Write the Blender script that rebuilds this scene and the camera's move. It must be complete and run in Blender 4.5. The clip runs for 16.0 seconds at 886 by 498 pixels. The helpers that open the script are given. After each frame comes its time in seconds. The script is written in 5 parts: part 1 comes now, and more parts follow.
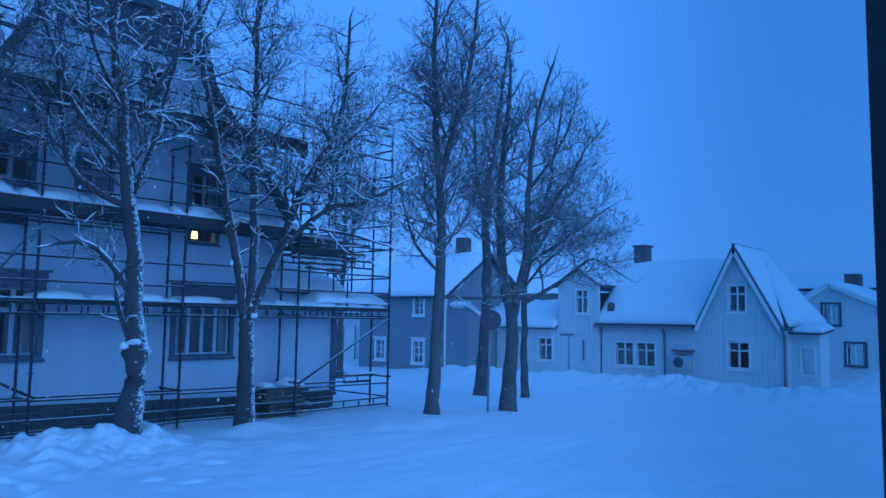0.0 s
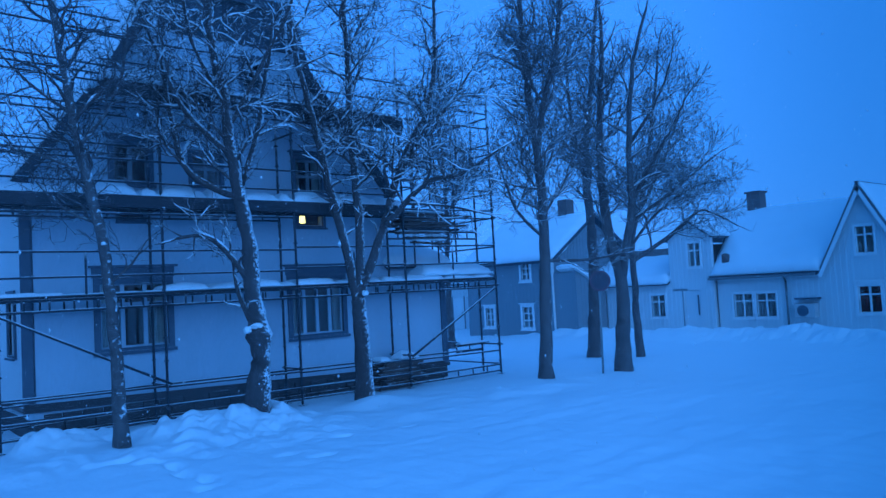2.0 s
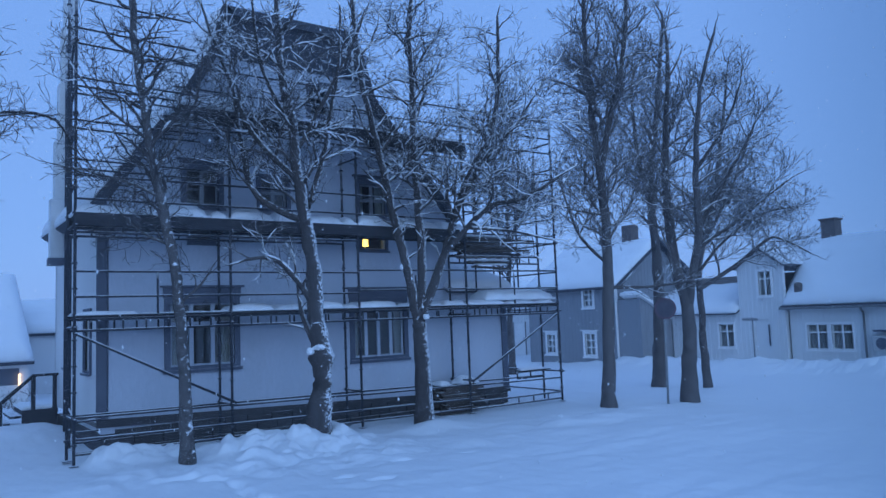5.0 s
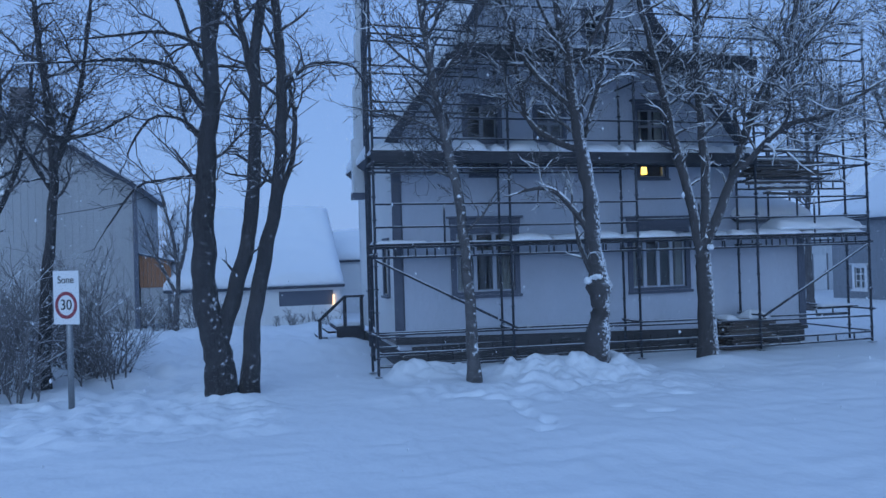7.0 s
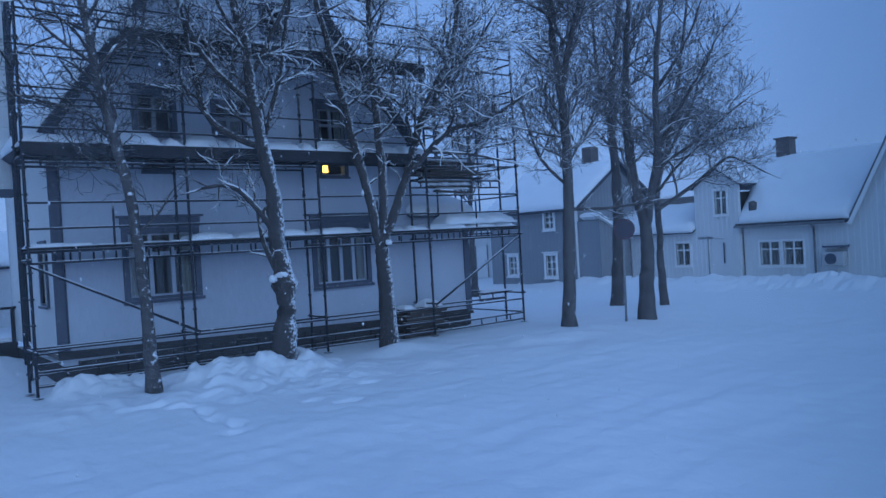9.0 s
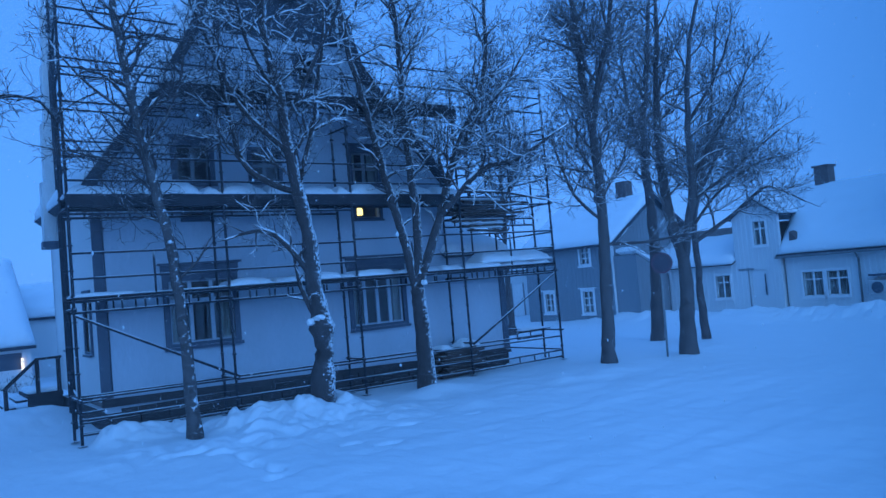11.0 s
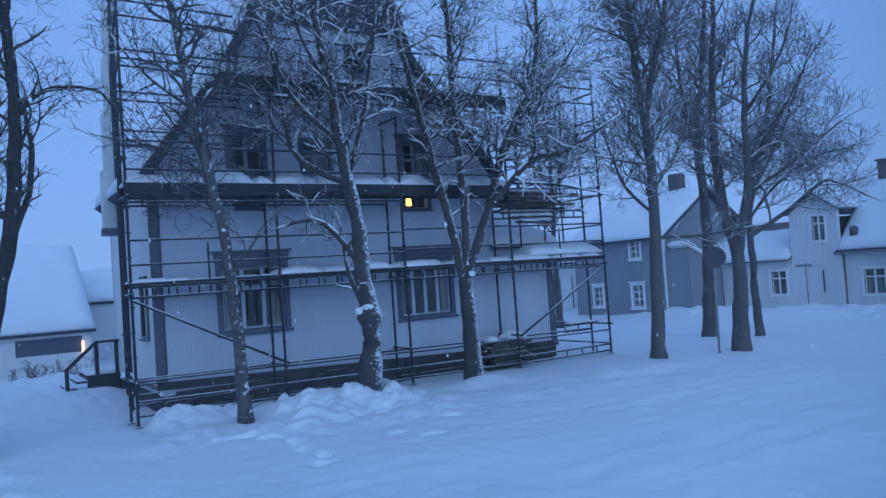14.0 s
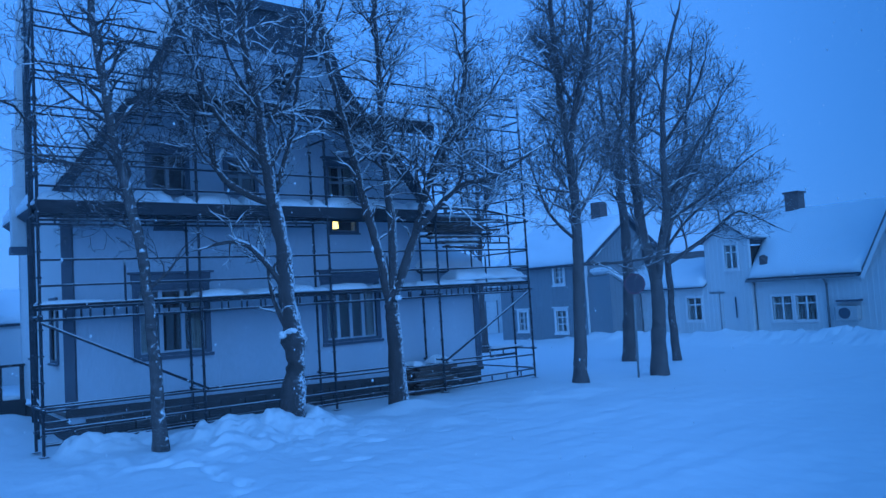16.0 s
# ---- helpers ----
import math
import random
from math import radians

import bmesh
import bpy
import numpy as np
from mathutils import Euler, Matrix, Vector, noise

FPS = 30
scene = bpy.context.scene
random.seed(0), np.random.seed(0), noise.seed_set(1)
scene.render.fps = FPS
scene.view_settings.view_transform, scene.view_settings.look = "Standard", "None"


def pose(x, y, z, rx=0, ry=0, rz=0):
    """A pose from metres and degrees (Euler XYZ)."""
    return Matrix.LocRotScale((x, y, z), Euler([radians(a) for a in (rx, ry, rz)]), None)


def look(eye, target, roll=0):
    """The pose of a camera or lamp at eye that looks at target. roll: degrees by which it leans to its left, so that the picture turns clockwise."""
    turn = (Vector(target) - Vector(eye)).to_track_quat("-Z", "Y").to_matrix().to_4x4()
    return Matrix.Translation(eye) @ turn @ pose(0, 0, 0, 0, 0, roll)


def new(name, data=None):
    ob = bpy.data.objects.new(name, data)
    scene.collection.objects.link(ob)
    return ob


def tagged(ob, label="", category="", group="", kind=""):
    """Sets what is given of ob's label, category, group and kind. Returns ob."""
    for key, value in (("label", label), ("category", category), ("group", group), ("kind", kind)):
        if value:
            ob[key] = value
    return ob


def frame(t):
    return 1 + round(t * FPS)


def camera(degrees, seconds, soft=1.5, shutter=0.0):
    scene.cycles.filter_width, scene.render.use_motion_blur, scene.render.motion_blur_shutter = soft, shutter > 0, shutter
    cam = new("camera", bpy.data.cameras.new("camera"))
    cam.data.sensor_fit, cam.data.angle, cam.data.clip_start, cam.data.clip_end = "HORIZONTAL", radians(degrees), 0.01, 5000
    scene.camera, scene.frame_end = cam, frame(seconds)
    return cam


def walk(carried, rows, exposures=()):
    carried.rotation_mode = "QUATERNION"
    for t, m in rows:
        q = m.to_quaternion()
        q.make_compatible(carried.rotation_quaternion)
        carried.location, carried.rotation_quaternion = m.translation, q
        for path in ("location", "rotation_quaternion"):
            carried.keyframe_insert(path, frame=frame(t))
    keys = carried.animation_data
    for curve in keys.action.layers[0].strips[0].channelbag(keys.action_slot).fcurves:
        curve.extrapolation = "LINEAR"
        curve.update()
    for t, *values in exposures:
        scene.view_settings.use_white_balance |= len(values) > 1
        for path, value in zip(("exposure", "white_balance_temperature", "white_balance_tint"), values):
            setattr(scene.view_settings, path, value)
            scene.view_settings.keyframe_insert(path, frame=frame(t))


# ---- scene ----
EYE = 2.6
ROWS = [  # seconds, yaw, pitch, roll
    (0.0, -48.75, 5.36, 0.88), (0.5, -46.79, 5.31, -1.81), (1.0, -44.01, 5.35, -2.93), (1.5, -42.37, 4.56, -3.21),
    (2.0, -40.85, 3.09, -3.19), (2.5, -39.60, 1.99, -2.69), (3.0, -37.99, 2.04, -1.92), (5.3, -35.35, 5.78, -2.03),
    (5.5, -33.22, 5.84, -2.13), (6.0, -22.64, 4.52, -1.81), (6.5, -16.86, 2.35, -1.84), (7.0, -15.17, 0.54, -1.74),
    (7.5, -17.57, -6.92, -0.99), (8.0, -27.26, -10.73, 0.48), (8.5, -36.87, -4.21, -2.61), (8.7, -38.84, -2.20, -2.84),
    (10.8, -36.94, 2.53, -4.70), (11.0, -36.41, 2.48, -4.91), (11.5, -35.20, 2.22, -5.43), (12.0, -34.47, 2.24, -5.60),
    (12.5, -33.78, 2.30, -5.52), (13.0, -33.25, 2.38, -5.65), (13.5, -32.88, 2.29, -4.81), (14.0, -32.70, 2.09, -4.03),
    (14.5, -32.70, 2.07, -3.41), (15.0, -33.90, 2.58, -3.31), (15.5, -36.58, 3.14, -3.70), (16.0, -38.39, 3.56, -3.55)]
EXPOSURES = [(0.0, 0.07, 4150, 4), (1.5, 0.04, 3900, 2), (2.0, 0.03, 3880, 2), (2.5, 0.15, 4200, 3), (3.0, 0.25, 5100, 7), (3.2, 0.29, 5200, 8), (5.5, 0.32, 5950, 10),
             (7.5, 0.32, 6400, 10), (8.0, 0.19, 6300, 10), (8.7, 0.15, 6100, 10), (10.8, 0.12, 4350, 3), (12.0, 0.17, 4350, 3), (13.2, 0.29, 5500, 8), (15.0, 0.29, 5900, 9),
             (15.5, 0.24, 5000, 6), (16.0, 0.07, 4200, 3)]
cam = camera(61.08, 16.0)
walk(cam, [(t, pose(0, 0, EYE, 0, 0, yaw) @ pose(0, 0, 0, 90 + pitch) @ pose(0, 0, 0, 0, 0, roll)) for t, yaw, pitch, roll in ROWS], EXPOSURES)

# ---------------------------------------------------------------- sky and light
world = bpy.data.worlds.new("dusk")
scene.world = world
world.use_nodes = True
wn = world.node_tree.nodes
wn.clear()
wl = world.node_tree.links
sky = wn.new("ShaderNodeTexSky")
sky.sky_type, sky.sun_disc = "NISHITA", False
sky.sun_elevation, sky.sun_rotation = radians(14), radians(200)
bg_sky, bg_cloud, mixer, wout = wn.new("ShaderNodeBackground"), wn.new("ShaderNodeBackground"), wn.new("ShaderNodeMixShader"), wn.new("ShaderNodeOutputWorld")
bg_sky.inputs[1].default_value = 0.06
bg_cloud.inputs[0].default_value = (0.190, 0.345, 0.700, 1)
bg_cloud.inputs[1].default_value = 1.0
mixer.inputs[0].default_value = 0.85
wl.new(sky.outputs[0], bg_sky.inputs[0])
wl.new(bg_sky.outputs[0], mixer.inputs[1])
wl.new(bg_cloud.outputs[0], mixer.inputs[2])
wl.new(mixer.outputs[0], wout.inputs[0])
sun = new("sun", bpy.data.lights.new("sun", "SUN"))
sun.data.energy, sun.data.angle, sun.data.color = 0.8, radians(70), (0.46, 0.72, 1.0)
sun.matrix_world = look((-9, -22, 17), (8, 14, 0))


# ---------------------------------------------------------------- materials
def material(name, base, rough=0.7, var=0.25, scale=3.0, fine=40.0, bump=0.3, metal=0.0, dist=0.01, stretch=None, second=None, snow=None, per_object=0.0, wind=(0, 0, 1), patch=5.0):
    """Principled surface with broad stains and fine grain; snow=(least slope, amount) lays snow on faces that look up."""
    m = bpy.data.materials.new(name)
    m.use_nodes = True
    n, l = m.node_tree.nodes, m.node_tree.links
    b = n["Principled BSDF"]
    b.inputs["Roughness"].default_value, b.inputs["Metallic"].default_value = rough, metal
    co = n.new("ShaderNodeTexCoord")
    mp = n.new("ShaderNodeMapping")
    l.new(co.outputs["Object"], mp.inputs[0])
    if stretch:
        mp.inputs["Scale"].default_value = stretch
    n1, n2 = n.new("ShaderNodeTexNoise"), n.new("ShaderNodeTexNoise")
    for tex, sc, det in ((n1, scale, 5), (n2, fine, 6)):
        tex.inputs["Scale"].default_value, tex.inputs["Detail"].default_value = sc, det
        l.new(mp.outputs[0], tex.inputs["Vector"])
    add = n.new("ShaderNodeMath")
    add.operation = "ADD"
    l.new(n1.outputs[0], add.inputs[0])
    l.new(n2.outputs[0], add.inputs[1])
    ramp = n.new("ShaderNodeMapRange")
    ramp.inputs[1].default_value, ramp.inputs[2].default_value = 0.65, 1.35
    l.new(add.outputs[0], ramp.inputs[0])
    mix = n.new("ShaderNodeMix")
    mix.data_type = "RGBA"
    dark = second or tuple(c * (1 - var) for c in base)
    mix.inputs[6].default_value, mix.inputs[7].default_value = (*dark, 1), (*(min(1, c * (1 + var * 0.4)) for c in base), 1)
    l.new(ramp.outputs[0], mix.inputs[0])
    colour = mix.outputs[2]
    if per_object:
        info, hsv, mr = n.new("ShaderNodeObjectInfo"), n.new("ShaderNodeHueSaturation"), n.new("ShaderNodeMapRange")
        mr.inputs[3].default_value, mr.inputs[4].default_value = 1 - per_object, 1 + per_object
        l.new(info.outputs["Random"], mr.inputs[0])
        l.new(mr.outputs[0], hsv.inputs["Value"])
        l.new(colour, hsv.inputs["Color"])
        colour = hsv.outputs[0]
    bp = n.new("ShaderNodeBump")
    bp.inputs["Strength"].default_value, bp.inputs["Distance"].default_value = bump, dist
    l.new(add.outputs[0], bp.inputs["Height"])
    l.new(bp.outputs[0], b.inputs["Normal"])
    if snow:
        geo, noi, ad, mr = n.new("ShaderNodeNewGeometry"), n.new("ShaderNodeTexNoise"), n.new("ShaderNodeMath"), n.new("ShaderNodeMapRange")
        noi.inputs["Scale"].default_value, noi.inputs["Detail"].default_value = patch, 5
        l.new(co.outputs["Object"], noi.inputs["Vector"])
        dot = n.new("ShaderNodeVectorMath")
        dot.operation = "DOT_PRODUCT"
        dot.inputs[1].default_value = wind
        l.new(geo.outputs["Normal"], dot.inputs[0])
        ad.operation = "MULTIPLY_ADD"
        ad.inputs[1].default_value = snow[1]
        l.new(noi.outputs[0], ad.inputs[0])
        l.new(dot.outputs["Value"], ad.inputs[2])
        mr.inputs[1].default_value, mr.inputs[2].default_value = snow[0], snow[0] + 0.18 + 0.1 * snow[1]
        l.new(ad.outputs[0], mr.inputs[0])
        mx = n.new("ShaderNodeMix")
        mx.data_type = "RGBA"
        mx.inputs[7].default_value = (0.80, 0.82, 0.85, 1)
        l.new(mr.outputs[0], mx.inputs[0])
        l.new(colour, mx.inputs[6])
        colour = mx.outputs[2]
    l.new(colour, b.inputs["Base Color"])
    return m


SNOW = material("snow", (0.80, 0.82, 0.85), 0.65, 0.07, 0.5, 9.0, 0.5, dist=0.03)
SNOW_ROOF = material("roof_snow", (0.80, 0.82, 0.85), 0.7, 0.06, 0.4, 4.0, 0.35, dist=0.03)
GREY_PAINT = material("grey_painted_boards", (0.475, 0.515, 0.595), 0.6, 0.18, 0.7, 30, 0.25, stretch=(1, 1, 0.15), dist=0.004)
GREY_BATTEN = material("grey_painted_battens", (0.495, 0.535, 0.615), 0.6, 0.15, 0.7, 30, 0.25, stretch=(1, 1, 0.15), dist=0.004, per_object=0.08)
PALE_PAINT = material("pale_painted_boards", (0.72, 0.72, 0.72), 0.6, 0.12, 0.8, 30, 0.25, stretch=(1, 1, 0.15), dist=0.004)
DARK_TRIM = material("dark_grey_trim", (0.085, 0.098, 0.135), 0.55, 0.25, 2, 40, 0.25, dist=0.004, snow=(0.95, 0.35))
WHITE_PAINT = material("white_painted_boards", (0.68, 0.69, 0.70), 0.55, 0.14, 0.6, 30, 0.25, stretch=(1, 1, 0.12), dist=0.004)
WHITE_BATTEN = material("white_painted_battens", (0.72, 0.73, 0.74), 0.55, 0.10, 0.6, 30, 0.2, stretch=(1, 1, 0.12), dist=0.004, per_object=0.04)
WHITE_TRIM = material("white_trim", (0.80, 0.80, 0.80), 0.5, 0.08, 3, 40, 0.15, dist=0.003)
BLUE_PAINT = material("slate_blue_boards", (0.25, 0.265, 0.29), 0.6, 0.15, 0.6, 30, 0.25, stretch=(1, 1, 0.12), dist=0.004)
BLUE_BATTEN = material("slate_blue_battens", (0.27, 0.285, 0.31), 0.6, 0.12, 0.6, 30, 0.25, stretch=(1, 1, 0.12), dist=0.004, per_object=0.06)
BARN_PAINT = material("weathered_grey_boards", (0.36, 0.365, 0.37), 0.75, 0.2, 0.8, 30, 0.3, stretch=(1, 1, 0.12), dist=0.004)
RUST_WOOD = material("reddish_brown_boards", (0.30, 0.135, 0.065), 0.75, 0.35, 2.0, 30, 0.4, stretch=(1, 1, 0.15), dist=0.006, per_object=0.12)
ROOF_DARK = material("dark_slate", (0.052, 0.060, 0.080), 0.7, 0.3, 2.0, 25, 0.4, dist=0.01, snow=(0.92, 0.4))
STONE = material("dark_foundation_stone", (0.050, 0.049, 0.053), 0.85, 0.4, 2.5, 20, 0.7, dist=0.03, snow=(1.0, 0.45), per_object=0.2)
STEEL = material("galvanised_tube", (0.038, 0.043, 0.058), 0.6, 0.35, 6, 60, 0.2, metal=0.25, dist=0.003, snow=(0.72, 0.6))
DECK_WOOD = material("dark_deck_planks", (0.030, 0.031, 0.038), 0.9, 0.4, 3, 30, 0.5, stretch=(0.3, 1, 1), dist=0.006, per_object=0.2, snow=(0.93, 0.3))
LUMBER = material("sawn_lumber", (0.060, 0.050, 0.044), 0.75, 0.35, 3, 30, 0.4, stretch=(0.3, 1, 1), dist=0.005, per_object=0.3, snow=(0.85, 0.3))
BARK = material("dark_rough_bark", (0.042, 0.038, 0.039), 0.9, 0.6, 6.0, 26, 1.0, dist=0.07, stretch=(1, 1, 0.35), snow=(1.98, 2.6), wind=(0.3, -0.30, 0.85), patch=11.0)
# bark colour lightened to imitate distance haze; the snow patches are snow
BARK_HAZED = material("hazed_bark", (0.105, 0.098, 0.10), 0.85, 0.5, 5.0, 30, 0.9, dist=0.03, stretch=(1, 1, 0.5), snow=(1.95, 2.6), wind=(0.3, -0.30, 0.85))
BARK_SNOWY = material("snow_plastered_bark", (0.058, 0.053, 0.054), 0.85, 0.5, 5.0, 30, 0.9, dist=0.03, stretch=(1, 1, 0.5), snow=(1.52, 1.7), wind=(0.66, -0.62, 0.40), patch=19.0)
BIRCH = material("patchy_birch_bark", (0.10, 0.094, 0.095), 0.8, 0.5, 7.0, 25, 0.8, dist=0.02, second=(0.022, 0.02, 0.02), snow=(2.78, 4.2), wind=(0.25, -0.40, 0.5), patch=11.0)
# base colour raised so far twigs pale as if in haze
TWIG = material("hazed_twigs", (0.15, 0.142, 0.145), 0.85, 0.4, 8.0, 40, 0.3, snow=(0.78, 0.6))
TWIG_DARK = material("dark_twigs", (0.058, 0.053, 0.055), 0.85, 0.4, 8.0, 40, 0.3, snow=(0.93, 0.5))
TWIG_SNOWY = material("snowy_twigs", (0.075, 0.068, 0.068), 0.85, 0.4, 8.0, 40, 0.3, snow=(0.40, 0.4))
BRICK = material("dark_chimney_brick", (0.12, 0.105, 0.105), 0.85, 0.3, 4, 30, 0.5, dist=0.01, per_object=0.2)
SIGN_RED = material("sign_red", (0.26, 0.035, 0.05), 0.4, 0.1, 6, 50, 0.05)
SIGN_WHITE = material("sign_white", (0.72, 0.72, 0.72), 0.4, 0.08, 4, 50, 0.05)
SIGN_RIM = material("sign_rim", (0.10, 0.05, 0.08), 0.4, 0.1, 6, 50, 0.05)
SIGN_BLUE = material("sign_blue", (0.045, 0.042, 0.065), 0.4, 0.1, 6, 50, 0.05)
BLACK = material("sign_black", (0.015, 0.015, 0.017), 0.5, 0.1, 6, 50, 0.05)
POST_GREY = material("galvanised_post", (0.30, 0.31, 0.32), 0.45, 0.2, 8, 60, 0.1, metal=0.6, dist=0.002)
# kept very pale so panes across the street look lighter, imitating haze
CURTAIN = material("haze_pale_curtain", (0.78, 0.77, 0.75), 0.9, 0.2, 4, 60, 0.3)
# lighter stand-in for the dark trim, so far edges soften like haze
GUTTER = material("haze_softened_grey", (0.20, 0.205, 0.215), 0.5, 0.2, 5, 40, 0.1, metal=0.3, dist=0.002)
SASH = material("grey_sash_paint", (0.22, 0.23, 0.25), 0.55, 0.15, 3, 40, 0.15, dist=0.003)
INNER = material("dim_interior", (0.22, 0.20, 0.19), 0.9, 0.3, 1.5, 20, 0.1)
RED_CLOTH = material("red_curtain", (0.22, 0.07, 0.06), 0.9, 0.2, 4, 60, 0.3)
# for the made-up strip that stands in for a roof eave
EAVE_PALE = material("pale_eave_strip", (0.58, 0.59, 0.60), 0.4, 0.15, 1.5, 12, 0.5, stretch=(1, 1, 0.25), dist=0.02)
JAMB = material("dark_window_jamb", (0.012, 0.012, 0.016), 0.8, 0.3, 20, 120, 0.5, dist=0.002)
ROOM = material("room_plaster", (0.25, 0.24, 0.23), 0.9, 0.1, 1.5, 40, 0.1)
HEAT_PUMP = material("heat_pump_enamel", (0.50, 0.50, 0.50), 0.45, 0.12, 5, 40, 0.05)


def glass_material():
    m = bpy.data.materials.new("window_glass")
    m.use_nodes = True
    b = m.node_tree.nodes["Principled BSDF"]
    b.inputs["Base Color"].default_value = (0.75, 0.80, 0.82, 1)
    b.inputs["Roughness"].default_value, b.inputs["Transmission Weight"].default_value, b.inputs["IOR"].default_value = 0.03, 1.0, 1.45
    return m


def glow(name, colour, strength):
    m = bpy.data.materials.new(name)
    m.use_nodes = True
    b = m.node_tree.nodes["Principled BSDF"]
    b.inputs["Base Color"].default_value = (*colour, 1)
    b.inputs["Emission Color"].default_value, b.inputs["Emission Strength"].default_value = (*colour, 1), strength
    return m


def hazed_glass():
    """Clear glass; an uneven film lifts the darks as painted haze, one edge is darker."""
    m = bpy.data.materials.new("hazed_glass")
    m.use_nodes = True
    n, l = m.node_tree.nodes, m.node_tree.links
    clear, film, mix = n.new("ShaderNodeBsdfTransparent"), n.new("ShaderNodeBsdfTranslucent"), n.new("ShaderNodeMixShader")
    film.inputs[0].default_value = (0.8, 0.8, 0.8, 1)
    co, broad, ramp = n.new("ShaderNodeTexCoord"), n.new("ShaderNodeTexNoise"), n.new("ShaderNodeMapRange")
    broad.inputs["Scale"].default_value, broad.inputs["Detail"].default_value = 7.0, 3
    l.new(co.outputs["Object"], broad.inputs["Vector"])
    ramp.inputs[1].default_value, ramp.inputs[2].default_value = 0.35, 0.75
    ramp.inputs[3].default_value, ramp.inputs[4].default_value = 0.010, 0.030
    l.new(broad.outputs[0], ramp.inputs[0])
    along, edge_tint, tint = n.new("ShaderNodeVectorMath"), n.new("ShaderNodeMapRange"), n.new("ShaderNodeMix")
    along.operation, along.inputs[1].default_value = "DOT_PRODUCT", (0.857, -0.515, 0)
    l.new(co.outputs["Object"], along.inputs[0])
    edge_tint.interpolation_type = "SMOOTHSTEP"
    edge_tint.inputs[1].default_value, edge_tint.inputs[2].default_value = 0.16, 0.42
    l.new(along.outputs["Value"], edge_tint.inputs[0])
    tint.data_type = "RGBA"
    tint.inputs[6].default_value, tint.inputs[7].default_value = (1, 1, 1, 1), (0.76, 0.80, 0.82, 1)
    l.new(edge_tint.outputs[0], tint.inputs[0])
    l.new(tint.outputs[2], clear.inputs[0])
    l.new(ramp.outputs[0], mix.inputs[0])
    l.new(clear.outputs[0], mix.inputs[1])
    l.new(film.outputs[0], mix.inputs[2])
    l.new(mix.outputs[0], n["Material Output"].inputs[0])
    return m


HAZED = hazed_glass()
GLASS = glass_material()
LAMP_GLOW = glow("warm_lamp", (1.0, 0.60, 0.10), 4.0)
PORCH_GLOW = glow("porch_lamp", (1.0, 0.66, 0.35), 1.6)
SMALL_GLOW = glow("small_window_lamp", (1.0, 0.75, 0.45), 1.6)


# ---------------------------------------------------------------- helpers
def mesh_object(name, bm, mats, smooth=False):
    me = bpy.data.meshes.new(name)
    bm.to_mesh(me)
    bm.free()
    for m in (mats if isinstance(mats, (list, tuple)) else [mats]):
        me.materials.append(m)
    if smooth:
        me.polygons.foreach_set("use_smooth", [True] * len(me.polygons))
    return new(name, me)


def thing(name, at, label, category, group="", kind=""):
    ob = new(name)
    ob.empty_display_size = 0.2
    ob.location = at
    return tagged(ob, label, category, group, kind)


def part(name, bm, mats, parent, label="", smooth=False):
    """One mesh, in world coordinates, under a thing (an Empty) or under another part."""
    ob = mesh_object(name, bm, mats, smooth)
    adopt(ob, parent)
    if label:
        tagged(ob, label)
    return ob


def adopt(ob, parent):
    ob.parent = parent
    if parent.parent is None:
        ob.matrix_parent_inverse = parent.matrix_basis.inverted()


def hexa(bm, pts, mat=0):
    """A block from eight corners: four of the lower face, then four of the upper."""
    v = [bm.verts.new(p) for p in pts]
    for q in ((3, 2, 1, 0), (4, 5, 6, 7), (0, 1, 5, 4), (1, 2, 6, 5), (2, 3, 7, 6), (3, 0, 4, 7)):
        bm.faces.new([v[i] for i in q]).material_index = mat


def box(bm, x0, x1, y0, y1, z0, z1, m=None, mat=0):
    pts = [(x0, y0, z0), (x1, y0, z0), (x1, y1, z0), (x0, y1, z0), (x0, y0, z1), (x1, y0, z1), (x1, y1, z1), (x0, y1, z1)]
    hexa(bm, [m @ Vector(p) for p in pts] if m else pts, mat)


def one_box(*a, m=None):
    bm = bmesh.new()
    box(bm, *a, m=m)
    return bm


def soft_box(x0, x1, y0, y1, z0, z1, bevel=0.01, m=None):
    bm = one_box(x0, x1, y0, y1, z0, z1, m=m)
    bmesh.ops.bevel(bm, geom=list(bm.edges), offset=bevel, segments=2, affect="EDGES", profile=0.5)
    return bm


def tube_into(verts, faces, path, radii, sides):
    """Adds a tapered tube along the path to plain vertex and face lists."""
    start = len(verts)
    up = Vector((0.13, 0.21, 0.97))
    for i, p in enumerate(path):
        t = (path[min(i + 1, len(path) - 1)] - path[max(i - 1, 0)]).normalized()
        a = t.cross(up if abs(t.dot(up)) < 0.95 else Vector((1, 0, 0))).normalized()
        b = t.cross(a)
        for k in range(sides):
            w = 2 * math.pi * k / sides
            verts.append(p + (a * math.cos(w) + b * math.sin(w)) * radii[i])
    for i in range(len(path) - 1):
        for k in range(sides):
            k2 = (k + 1) % sides
            o = start + i * sides
            faces.append((o + k, o + sides + k, o + sides + k2, o + k2))
    faces.append(tuple(start + k for k in range(sides)))
    end = start + (len(path) - 1) * sides
    faces.append(tuple(end + k for k in reversed(range(sides))))


def raw_object(name, verts, faces, mats, smooth=False):
    me = bpy.data.meshes.new(name)
    me.from_pydata([tuple(v) for v in verts], [], faces)
    for m in (mats if isinstance(mats, (list, tuple)) else [mats]):
        me.materials.append(m)
    if smooth:
        me.polygons.foreach_set("use_smooth", [True] * len(me.polygons))
    me.update()
    return new(name, me)


